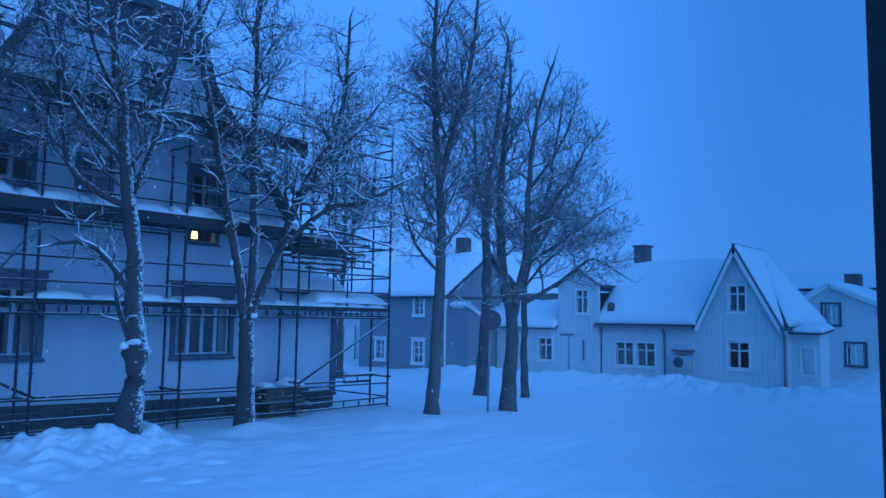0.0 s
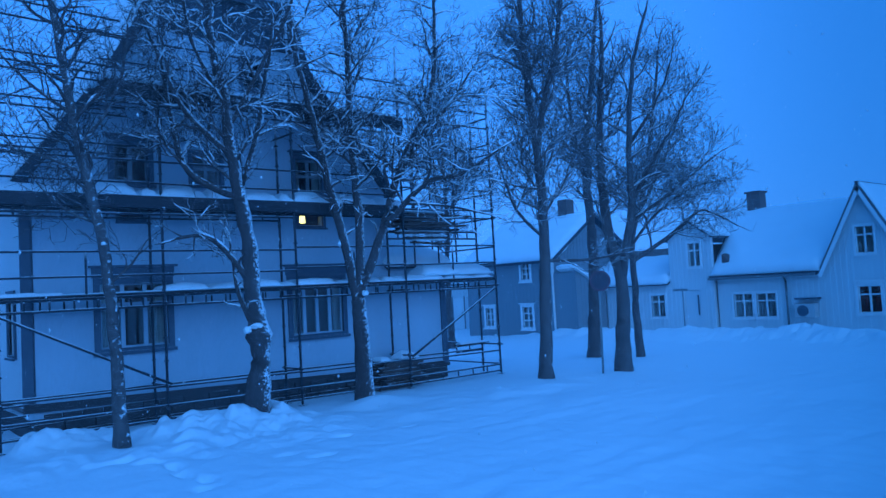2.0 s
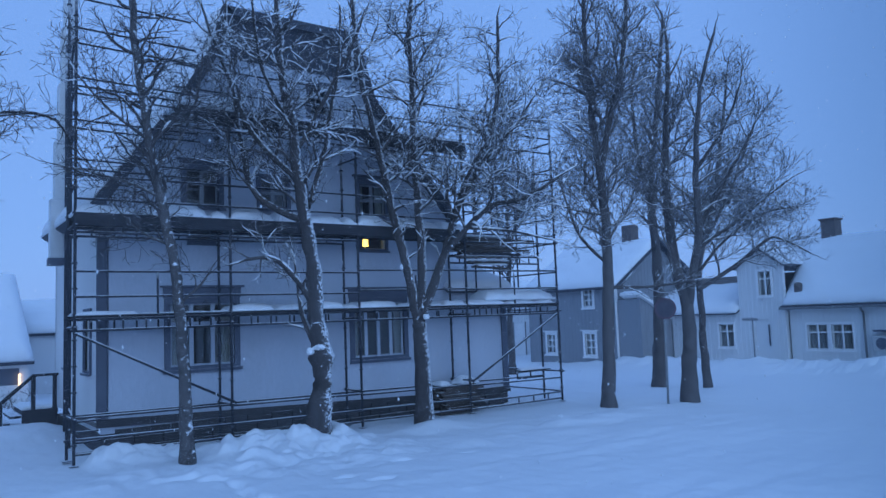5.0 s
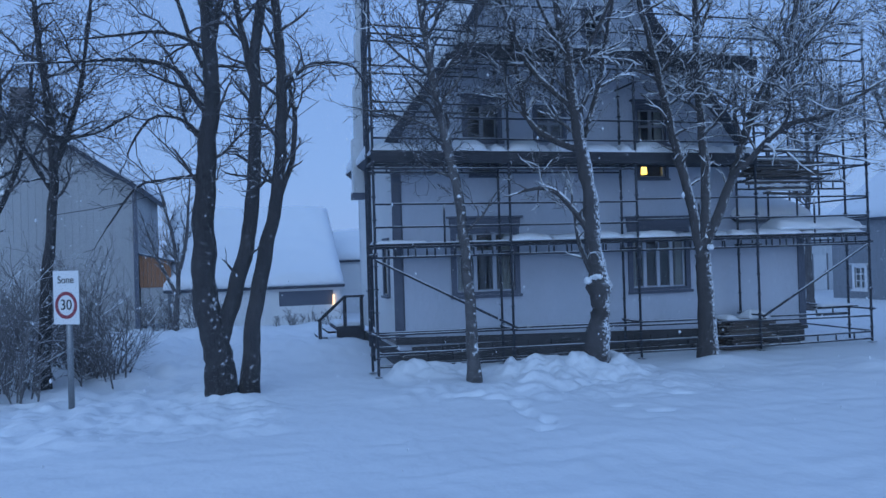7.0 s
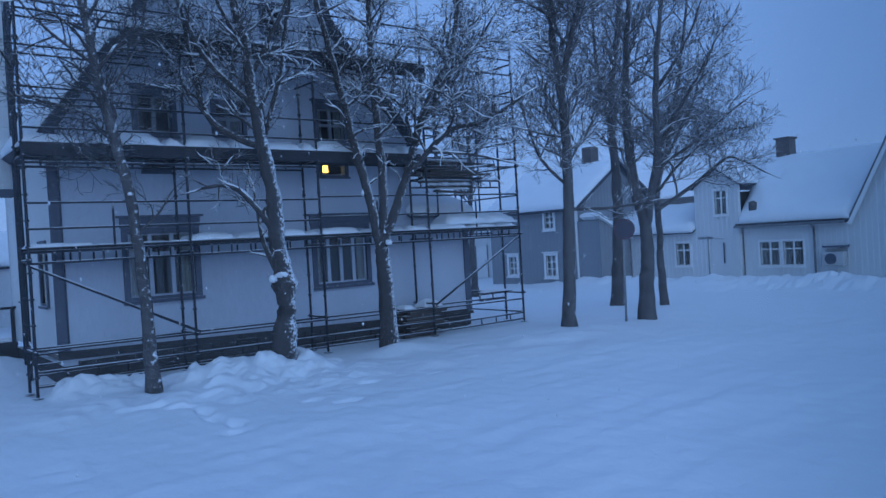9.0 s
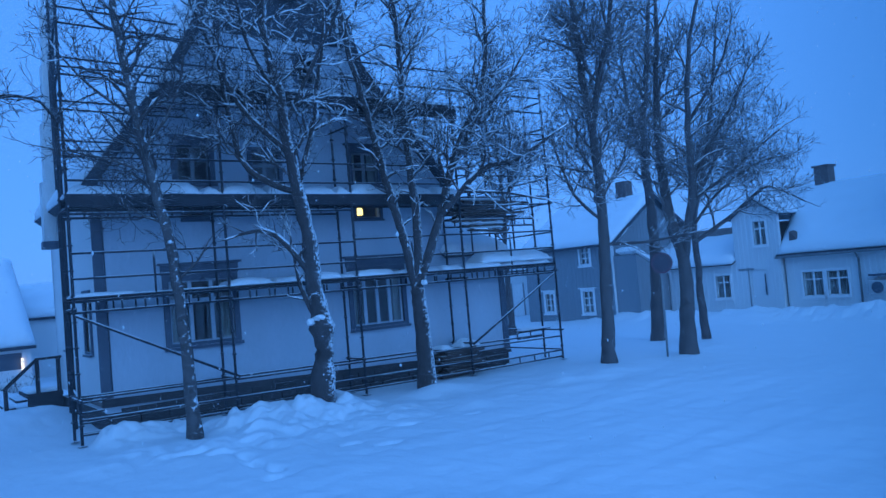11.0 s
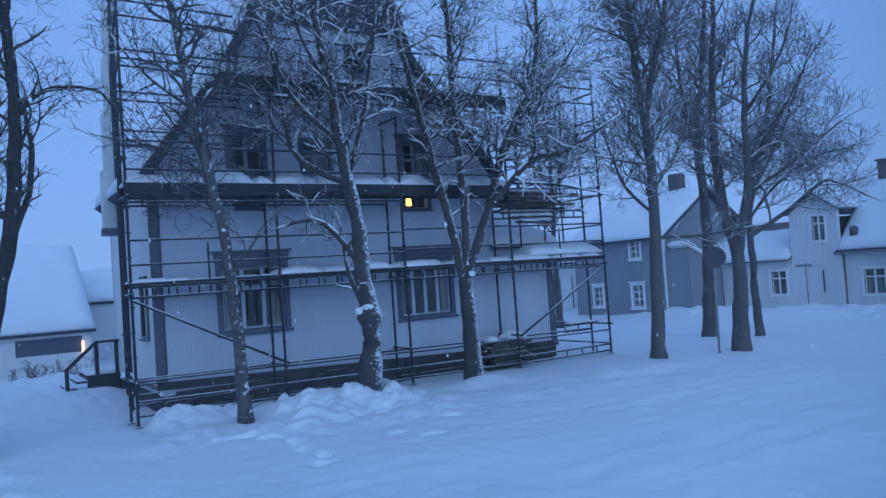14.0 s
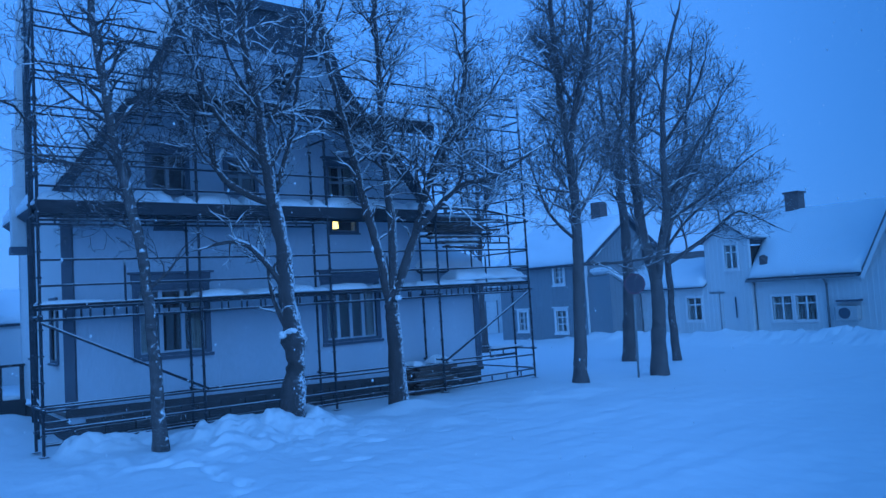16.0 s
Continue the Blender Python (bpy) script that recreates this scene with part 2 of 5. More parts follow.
def tube_part(name, a, b, r, mat, parent, sides=8, label=""):
    verts, faces = [], []
    tube_into(verts, faces, [Vector(a), Vector(b)], [r, r], sides)
    ob = raw_object(name, verts, faces, mat, True)
    adopt(ob, parent)
    if label:
        tagged(ob, label)
    return ob


def level(line, a):
    """Height of a roofline, a list of (place, height), at a place."""
    if a <= line[0][0]:
        return line[0][1]
    for (p, h), (q, k) in zip(line, line[1:]):
        if a <= q:
            return h + (k - h) * (a - p) / (q - p)
    return line[-1][1]


def wall_mesh(m, a0, a1, zb, line, holes, thick):
    """A wall along local x, its face at local y 0, its top along line, with real openings (a0, a1, z0, z1)."""
    bm = bmesh.new()
    cuts = sorted({a0, a1, *(p for p, _ in line if a0 < p < a1), *(h for o in holes for h in o[:2] if a0 < h < a1)})
    for p, q in zip(cuts, cuts[1:]):
        mid, z = (p + q) / 2, zb
        for o in sorted((o for o in holes if o[0] < mid < o[1]), key=lambda o: o[2]):
            if o[2] > z:
                box(bm, p, q, 0, thick, z, o[2], m)
            z = o[3]
        pts = [(p, 0, z), (q, 0, z), (q, thick, z), (p, thick, z), (p, 0, level(line, p)), (q, 0, level(line, q)), (q, thick, level(line, q)), (p, thick, level(line, p))]
        hexa(bm, [m @ Vector(c) for c in pts])
    bmesh.ops.remove_doubles(bm, verts=bm.verts, dist=0.0005)
    return bm


def battens(parent, m, a0, a1, zb, line, holes, step, width, mat, name="batten", proud=0.014):
    """Vertical cover battens, each one a piece of its own, stopped at the openings."""
    a = a0 + step / 2
    while a < a1 - width:
        z = zb
        spans = []
        for o in sorted((o for o in holes if o[0] - 0.1 < a < o[1] + 0.1), key=lambda o: o[2]):
            if o[2] - 0.1 > z + 0.1:
                spans.append((z, o[2] - 0.1))
            z = o[3] + 0.1
        top = level(line, a) - 0.03
        if top > z + 0.1:
            spans.append((z, top))
        for lo, hi in spans:
            bm = bmesh.new()
            w = width * random.uniform(0.9, 1.1) / 2
            s = random.uniform(-0.01, 0.01)
            box(bm, a - w + s, a + w + s, -proud, 0.0, lo, hi, m)
            part(name, bm, mat, parent)
        a += step


def window(parent, m, a0, a1, z0, z1, cols, transoms, trim, sash, casing=0.11, crown=0.0, label="", bars=0.045, deep=0.07, back=None):
    """A casing with sill and sash bars and a pane in each light."""
    c = casing
    w = part("window", one_box(a0, a1, -0.045, 0.06, z0 - c, z0, m=m), trim, parent, label)
    for b in ((a0 - c, a0, -0.045, 0.06, z0 - c, z1 + c), (a1, a1 + c, -0.045, 0.06, z0 - c, z1 + c), (a0, a1, -0.045, 0.06, z1, z1 + c)):
        part("casing", one_box(*b, m=m), trim, w)
    part("sill", one_box(a0 - c * 1.3, a1 + c * 1.3, -0.09, -0.046, z0 - c * 1.2, z0 - c * 0.6, m=m), trim, w)
    if crown:
        part("crown_board", one_box(a0 - c * 1.2, a1 + c * 1.2, -0.06, 0.0, z1 + c + 0.003, z1 + c + crown - 0.05, m=m), trim, w)
        part("cornice", one_box(a0 - c * 1.7, a1 + c * 1.7, -0.12, 0.0, z1 + c + crown - 0.047, z1 + c + crown, m=m), trim, w)
    bm = bmesh.new()
    xs = [a0 + (a1 - a0) * k / cols for k in range(cols + 1)]
    zs = [z0, *(z0 + (z1 - z0) * t for t in transoms), z1]
    for x in xs:
        box(bm, x - bars, x + bars, deep - 0.03, deep + 0.03, z0, z1, m)
    for z in zs:
        for p, q in zip(xs, xs[1:]):
            box(bm, p + bars, q - bars, deep - 0.027, deep + 0.027, z - bars * 0.8, z + bars * 0.8, m)
    part("window_frame", bm, sash, w)
    for p, q in zip(xs, xs[1:]):
        for lo, hi in zip(zs, zs[1:]):
            pane = part("pane", one_box(p, q, deep - 0.004, deep + 0.004, lo, hi, m=m), GLASS, w)
            pane.visible_shadow = False
    if back:
        for half in (0, 1):
            part("curtain", drape(m, a0, a1, z0, z1, deep + 0.12, back[1], half), back[0], w)
    return w


def drape(m, a0, a1, z0, z1, depth, share, half):
    """One hanging curtain half with folds, drawn back to its side."""
    bm = bmesh.new()
    w = (a1 - a0) * share / 2
    lo = a1 - w if half else a0
    rows = []
    for i in range(13):
        a = lo + w * i / 12
        d = depth + 0.03 * math.sin(i * 1.9)
        rows.append((bm.verts.new(m @ Vector((a, d, z0))), bm.verts.new(m @ Vector((a, d + 0.01, z1)))))
    for (p, q), (r, s) in zip(rows, rows[1:]):
        bm.faces.new((p, r, s, q))
    bmesh.ops.solidify(bm, geom=bm.faces[:], thickness=0.006)
    return bm


def slab(a, b, c, d, thick):
    """A sheet through four corners, thickened downwards along its normal."""
    a, b, c, d = map(Vector, (a, b, c, d))
    n = (b - a).cross(d - a).normalized()
    if n.z < 0:
        n = -n
    bm = bmesh.new()
    hexa(bm, [p - n * thick for p in (a, b, c, d)] + [a, b, c, d])
    bmesh.ops.recalc_face_normals(bm, faces=bm.faces)
    return bm


def snow_sheet(a, b, c, d, depth, seed=0, nu=24, nv=16, wave=0.35, scale=0.8):
    """Lying snow on a sheet a b c d: rounded towards its edges and uneven on top."""
    a, b, c, d = map(Vector, (a, b, c, d))
    n = (b - a).cross(d - a).normalized()
    if n.z < 0:
        n = -n
    verts, faces = [], []
    for lay in (0, 1):
        for j in range(nv + 1):
            for i in range(nu + 1):
                u, v = i / nu, j / nv
                p = (a * (1 - u) + b * u) * (1 - v) + (d * (1 - u) + c * u) * v
                e = min(u * (b - a).length, (1 - u) * (b - a).length, v * (d - a).length, (1 - v) * (d - a).length)
                round_off = min(1.0, math.sqrt(max(e, 0.0) / max(depth, 0.01) + 0.04))
                w = noise.noise((p + Vector((seed * 7.1, seed * 3.3, 0))) / scale)
                h = depth * round_off * (1 + wave * w) if lay else 0.004
                edge = noise.noise((p + Vector((0, 0, seed * 5.0))) * 2.3) * depth * 0.35 * (1 - min(1, e / (depth * 2 + 0.01)))
                verts.append(p + n * h + (n.cross(b - a).normalized() * edge if lay else Vector()))
    k = (nu + 1) * (nv + 1)
    idx = lambda l, i, j: l * k + j * (nu + 1) + i
    flip = n.dot((b - a).cross(d - a)) < 0
    for j in range(nv):
        for i in range(nu):
            top = (idx(1, i, j), idx(1, i + 1, j), idx(1, i + 1, j + 1), idx(1, i, j + 1))
            low = (idx(0, i, j), idx(0, i, j + 1), idx(0, i + 1, j + 1), idx(0, i + 1, j))
            faces += [top[::-1], low[::-1]] if flip else [top, low]
    rim = [(i, 0) for i in range(nu)] + [(nu, j) for j in range(nv)] + [(i, nv) for i in range(nu, 0, -1)] + [(0, j) for j in range(nv, 0, -1)]
    for (i, j), (i2, j2) in zip(rim, rim[1:] + rim[:1]):
        q = (idx(0, i, j), idx(0, i2, j2), idx(1, i2, j2), idx(1, i, j))
        faces.append(q[::-1] if flip else q)
    return verts, faces


def snow_part(name, corners, depth, parent, seed=0, label="", **k):
    ob = raw_object(name, *snow_sheet(*corners, depth, seed, **k), SNOW_ROOF, True)
    adopt(ob, parent)
    if label:
        tagged(ob, label)
    return ob


def snow_thing(corners, depth, seed, label, **k):
    ob = raw_object("snow_layer", *snow_sheet(*corners, depth, seed, **k), SNOW_ROOF, True)
    return tagged(ob, label, "snow", kind="stuff")


def side(x, y):
    """A frame whose local x runs towards -y and whose face looks towards -x, from the corner (x, y)."""
    return pose(x, y, 0, 0, 0, -90)


# ---------------------------------------------------------------- ground
def hump(x, y, cx, cy, sx, sy):
    return math.exp(-((x - cx) / sx) ** 2 - ((y - cy) / sy) ** 2)


def step_up(v, lo, hi):
    t = min(1.0, max(0.0, (v - lo) / (hi - lo)))
    return t * t * (3 - 2 * t)


PITS = [(3.9, 12.95, 0.28, 0.10), (4.35, 12.6, 0.22, 0.09), (4.55, 12.1, 0.12, 0.22), (4.45, 11.5, 0.10, 0.28), (4.55, 10.9, 0.10, 0.20), (4.3, 10.4, 0.14, 0.12), (6.5, 10.8, 0.22, 0.10), (6.1, 11.3, 0.16, 0.10), (7.6, 11.9, 0.2, 0.1), (9.0, 11.7, 0.16, 0.08)]


def ground_height(x, y):
    z = 0.0
    n1 = noise.noise((x * 0.35, y * 0.35, 1.7))
    n2 = noise.noise((x * 1.3, y * 1.3, 4.2))
    n3 = noise.noise((x * 3.4, y * 3.4, 9.1))
    z += 0.05 * n1
    n4 = noise.noise((x * 7.0, y * 7.0, 3.3))
    n5 = noise.noise((x * 13.0, y * 13.0, 6.6))
    clods = abs(noise.noise((x * 1.9, y * 1.9, 5.5))) ** 0.7 * 0.42 + abs(n3) ** 0.7 * 0.20 + abs(n4) * 0.10 + abs(n5) * 0.06
    # ploughed bank before the scaffolding, right of the thin birch, sliding out towards the street
    bank = step_up(x, 4.75, 5.5) * (1 - step_up(x, 7.5, 9.0))
    lift = bank * math.exp(-((y - 14.95) / (0.55 if y > 14.95 else 1.05)) ** 2)
    z += lift * (0.24 + 0.14 * n2 + 0.62 * clods)
    # broken crust on the slope below it
    z += 0.38 * hump(x, y, 6.4, 13.2, 2.2, 1.2) * (clods + 0.2 * n2)
    for cx, cy, sx, sy in PITS:
        z -= 0.34 * hump(x, y, cx, cy, sx * 0.8, sy * 0.8) * (0.7 + 1.2 * abs(n4))
    # low drift against the foundation and round the thin birch
    z += step_up(x, 2.9, 3.3) * (1 - step_up(x, 4.6, 5.6)) * math.exp(-((y - 15.8) / 0.55) ** 2) * (0.05 + 0.22 * (1 - step_up(x, 3.3, 4.6)) + 0.10 * n2 + 0.55 * clods)
    z += 0.12 * hump(x, y, 4.0, 13.6, 1.6, 0.8) * (0.7 + n2 + 0.5 * n3)
    # trodden and wind-cut snow along the yard edge
    z += 0.14 * hump(x, y, 13.0, 12.8, 5.0, 1.6) * (0.35 + 0.6 * n2 + 0.8 * clods)
    z += 0.20 * hump(x, y, 10.4, 14.75, 0.7, 0.5)
    # plateau by the speed sign and the large tree, cut off by the driveway
    left = (1 - step_up(x, 0.35, 0.95)) * step_up(y, 11.0, 12.4)
    z += left * (-0.08 + 0.10 * n2 + 0.40 * clods)
    z += 0.04 * hump(x, y, -0.2, 15.0, 0.9, 0.8)
    # garden behind
    z += (1 - step_up(x, 2.0, 5.0)) * step_up(y, 17.0, 22.0) * (0.20 + 0.15 * n1 + 0.1 * n2 + 0.2 * clods) * (1 - step_up(y, 27.0, 30.5))
    z += 0.10 * hump(x, y, 1.0, 20.5, 1.8, 1.6)
    # ploughed edge before the houses across the street
    far = math.exp(-((x - 28.3) / 1.3) ** 2) * step_up(y, 4.0, 8.0) * (1 - step_up(y, 24.0, 28.0))
    z += far * (0.22 + 0.22 * n1 + 0.16 * n2 + 0.55 * clods)
    z += 0.9 * hump(x, y, 33.5, 6.0, 2.2, 1.8) + 0.8 * hump(x, y, 36.0, 4.2, 2.0, 2.0)
    # the street: nearly flat, with faint packed wheel lines
    road = step_up(y, 3.0, 5.0) * (1 - step_up(y, 10.0, 11.5))
    z += road * (0.030 * noise.noise((x * 0.5, y * 3.0, 2.0)) + 0.012 * n3)
    z += 0.014 * n3 + 0.02 * n2
    return z


def axis_steps(parts):
    out = []
    for lo, hi, n in parts:
        out += list(np.linspace(lo, hi, n, endpoint=False))
    return out + [parts[-1][1]]


gx = axis_steps([(-2500, -200, 6), (-200, -40, 12), (-40, -8, 40), (-8, 2, 100), (2, 11, 190), (11, 22, 110), (22, 45, 110), (45, 200, 30), (200, 2500, 6)])
gy = axis_steps([(-2500, -200, 6), (-200, -10, 14), (-10, 3, 20), (3, 10.2, 66), (10.2, 16.3, 125), (16.3, 17, 6), (17, 32, 75), (32, 80, 40), (80, 200, 10), (200, 2500, 6)])
gv = [(x, y, ground_height(x, y)) for y in gy for x in gx]
gw = len(gx)
gf = [(j * gw + i, j * gw + i + 1, (j + 1) * gw + i + 1, (j + 1) * gw + i) for j in range(len(gy) - 1) for i in range(gw - 1)]
ground = tagged(raw_object("ground", gv, gf, SNOW, True), "deep fresh snow over street, yard and banks", "ground", kind="structure")

# ---------------------------------------------------------------- grey gabled house under renovation
HX, HY, HD = 2.83, 17.20, 5.6
house = thing("house", (HX + 5.3, HY + 4, 0), "grey wooden house with steep dark gable under renovation behind scaffolding", "house")
FM = pose(HX, HY, 0)
GABLE = [(0.72, 5.45), (2.38, 7.62), (3.15, 8.95), (3.5, 10.1), (6.9, 10.1), (7.4, 8.45), (8.28, 7.35), (9.95, 5.55), (9.951, 3.36), (12.0, 3.36)]
OPEN = [(2.15, 3.62, 1.72, 3.12), (6.82, 8.34, 1.64, 3.05), (2.52, 3.28, 5.42, 6.22), (7.08, 7.86, 5.36, 6.20), (4.32, 5.0, 5.45, 6.15),
        (7.10, 7.84, 4.47, 4.84), (2.62, 3.12, 4.55, 4.88), (5.7, 6.25, 7.95, 8.7)]
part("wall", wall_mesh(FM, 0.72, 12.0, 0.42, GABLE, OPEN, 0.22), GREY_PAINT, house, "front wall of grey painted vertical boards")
LM = pose(HX + 0.72, HY + HD, 0, 0, 0, -90)
SIDE_OPEN = [(1.6, 2.2, 1.75, 3.05), (4.0, 4.6, 1.7, 3.0)]
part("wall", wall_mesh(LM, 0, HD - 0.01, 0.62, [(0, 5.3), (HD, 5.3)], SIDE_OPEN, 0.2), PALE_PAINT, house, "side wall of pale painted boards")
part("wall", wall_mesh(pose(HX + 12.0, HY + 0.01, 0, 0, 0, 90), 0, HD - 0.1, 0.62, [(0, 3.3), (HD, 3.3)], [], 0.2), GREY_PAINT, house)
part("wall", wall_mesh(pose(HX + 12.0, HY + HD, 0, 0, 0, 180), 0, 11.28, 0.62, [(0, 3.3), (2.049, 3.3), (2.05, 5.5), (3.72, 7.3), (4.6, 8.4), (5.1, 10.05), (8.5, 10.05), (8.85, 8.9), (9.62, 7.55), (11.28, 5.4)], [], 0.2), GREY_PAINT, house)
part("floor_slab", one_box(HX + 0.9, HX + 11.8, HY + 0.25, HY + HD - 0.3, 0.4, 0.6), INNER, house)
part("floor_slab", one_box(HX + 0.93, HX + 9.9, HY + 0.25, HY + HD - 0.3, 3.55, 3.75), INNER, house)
# unseen inner walls added to keep bright sky out of the windows
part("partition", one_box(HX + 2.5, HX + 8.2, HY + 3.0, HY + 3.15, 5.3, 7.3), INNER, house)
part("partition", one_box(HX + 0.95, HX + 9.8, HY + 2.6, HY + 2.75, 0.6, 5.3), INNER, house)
# corner boards and belt
for a, hi in ((0.62, 5.35), (11.80, 3.32)):
    part("corner_board", one_box(a, a + 0.20, -0.05, -0.004, 0.75 if a < 5 else 0.44, hi, m=FM), DARK_TRIM, house, "dark corner board")
part("corner_board", one_box(HD - 0.22, HD, -0.001, 0.15, 0.55, 5.3, m=LM), DARK_TRIM, house)
# slope fits the camera's view; the added band stands in for the plinth
bm = bmesh.new()
hexa(bm, [FM @ Vector(p) for p in ((0.62, -0.07, 0.56), (12.02, -0.07, 0.34), (12.02, -0.052, 0.34), (0.62, -0.052, 0.56), (0.62, -0.07, 0.74), (12.02, -0.07, 0.43), (12.02, -0.052, 0.43), (0.62, -0.052, 0.74))])
part("sill_board", bm, STONE, house, "dark plinth band over the foundation, sloped to fit the camera's view")
window(house, FM, *OPEN[0], 3, (0.68,), DARK_TRIM, GREY_BATTEN, 0.13, 0.28, "tall dark-trimmed window with crown board", back=(CURTAIN, 0.35))
window(house, FM, *OPEN[1], 4, (), DARK_TRIM, GREY_BATTEN, 0.13, 0.28, "wide dark-trimmed window with grey mullions", back=(CURTAIN, 0.25))
window(house, FM, *OPEN[2], 2, (0.62,), DARK_TRIM, SASH, 0.12, 0.12, "small upper window with crossed bars")
window(house, FM, *OPEN[3], 2, (0.5,), DARK_TRIM, SASH, 0.12, 0.12, "small upper window with crossed bars", back=(CURTAIN, 0.5))
window(house, FM, *OPEN[4], 2, (0.5,), DARK_TRIM, SASH, 0.10)
window(house, FM, *OPEN[5], 1, (), DARK_TRIM, GREY_BATTEN, 0.08, label="low window with a lit lamp behind it", bars=0.03)
window(house, FM, *OPEN[6], 1, (), DARK_TRIM, DARK_TRIM, 0.08)
window(house, FM, *OPEN[7], 1, (0.6,), DARK_TRIM, SASH, 0.10)
for o in SIDE_OPEN:
    window(house, LM, *o, 1, (0.6,), DARK_TRIM, WHITE_TRIM, 0.09, label="narrow side window")
for row in range(6):
    z = 9.02 + 0.18 * row
    lo, hi = 3.22 + 0.052 * row, 7.22 - 0.055 * row
    n = 16
    for k in range(n):
        a, b = lo + (hi - lo) * k / n, lo + (hi - lo) * (k + 1) / n
        part("slate", one_box(a + 0.004, b - 0.004, -0.035 - 0.004 * (k % 3), -0.003, z, z + 0.185, m=FM), ROOF_DARK, house)
# roof planes along the gable line, front to back
RL = [(0.40, 5.18), (2.30, 7.78), (3.02, 9.05), (3.38, 10.25), (7.02, 10.25), (7.55, 8.55), (8.42, 7.48), (10.2, 5.45)]
for (p, h), (q, k) in zip(RL, RL[1:]):
    y0, y1 = HY - 0.23, HY + HD + 0.3
    part("roof", slab((HX + p, y0, h), (HX + q, y0, k), (HX + q, y1, k), (HX + p, y1, k + (h - k)), 0.22), ROOF_DARK, house, "dark slate roof slope")
    snow_part("snow_cover", ((HX + p, y0 + 0.1, h + 0.01), (HX + q, y0 + 0.1, k + 0.01), (HX + q, y1, k + 0.01), (HX + p, y1, h + 0.01)), 0.16 if abs(k - h) < 1.6 * (q - p) else 0.08, house, 3, "thick snow lying on the roof")
# dark rake boards that follow the front edge of the roof
for (p, h), (q, k) in zip(RL, RL[1:]):
    if abs(k - h) > 0.3:
        part("rake_board", slab((HX + p, HY - 0.255, h - 0.10), (HX + q, HY - 0.255, k - 0.10), (HX + q, HY - 0.232, k - 0.10), (HX + p, HY - 0.232, h - 0.10), 0.13), ROOF_DARK, house, "dark rake board")
# hipped roof of the side annexe, rising away from the street
part("roof", slab((HX + 9.75, HY - 0.22, 3.32), (HX + 12.25, HY - 0.22, 3.32), (HX + 11.3, HY + 1.9, 4.62), (HX + 9.75, HY + 1.9, 4.62), 0.07), ROOF_DARK, house)
snow_part("snow_cover", ((HX + 9.75, HY - 0.2, 3.33), (HX + 12.25, HY - 0.2, 3.33), (HX + 11.3, HY + 1.9, 4.63), (HX + 9.75, HY + 1.9, 4.63)), 0.2, house, 5)
part("roof", slab((HX + 12.26, HY - 0.2, 3.32), (HX + 12.26, HY + HD + 0.2, 3.32), (HX + 11.31, HY + HD + 0.2, 4.62), (HX + 11.31, HY + 1.9, 4.62), 0.07), ROOF_DARK, house)
snow_part("snow_cover", ((HX + 12.25, HY - 0.18, 3.33), (HX + 12.25, HY + HD + 0.2, 3.33), (HX + 11.31, HY + HD + 0.2, 4.63), (HX + 11.31, HY + 1.9, 4.63)), 0.2, house, 6)

foundation = tagged(new("foundation"), kind="structure", label="dark stone foundation of the grey house", category="foundation")
foundation.location = (HX + 6, HY + 1, 0)
adopt(mesh_object("core", one_box(HX + 0.76, HX + 11.96, HY + 0.002, HY + HD - 0.1, -0.3, 0.415), STONE), foundation)

for row in range(4):
    a = 0.80 + (0.2 if row % 2 else 0.0)
    while a < 11.7:
        w = random.uniform(0.32, 0.62)
        d = random.uniform(0.0, 0.03)
        b = soft_box(HX + a, HX + min(a + w, 11.92) - 0.02, HY - 0.052 - d, HY - 0.004, -0.24 + 0.19 * row, -0.065 + 0.19 * row, 0.015)
        adopt(mesh_object("stone", b, STONE), foundation)
        a += w
lamp = thing("window_lamp", (HX + 7.36, HY + 0.32, 4.5), "small glowing yellow lamp behind a low upper window", "lamp")
bm = bmesh.new()
bmesh.ops.create_cone(bm, cap_ends=True, segments=20, radius1=0.080, radius2=0.066, depth=0.19, matrix=pose(HX + 7.33, HY + 0.17, 4.655))
part("shade", bm, LAMP_GLOW, lamp, "glowing yellow shade", True)
bm = bmesh.new()
bmesh.ops.create_cone(bm, cap_ends=True, segments=16, radius1=0.045, radius2=0.018, depth=0.06, matrix=pose(HX + 7.33, HY + 0.17, 4.50))
part("base", bm, DARK_TRIM, lamp, "", True)

# ---------------------------------------------------------------- scaffolding
SY = 16.03
scaffold = thing("scaffold", (HX + 6.5, SY, 0), "steel tube scaffolding with snowy plank decks before a house", "scaffold")
BAYS = [0.0, 3.12, 6.33, 9.65, 13.05]
INNER_Y = SY + 0.75
TOPS = [11.5, 9.3, 9.4, 9.3, 8.6]


def pole(a, b, name="standard", r=0.026):
    tube_part(name, a, b, r * 1.16, STEEL, scaffold)


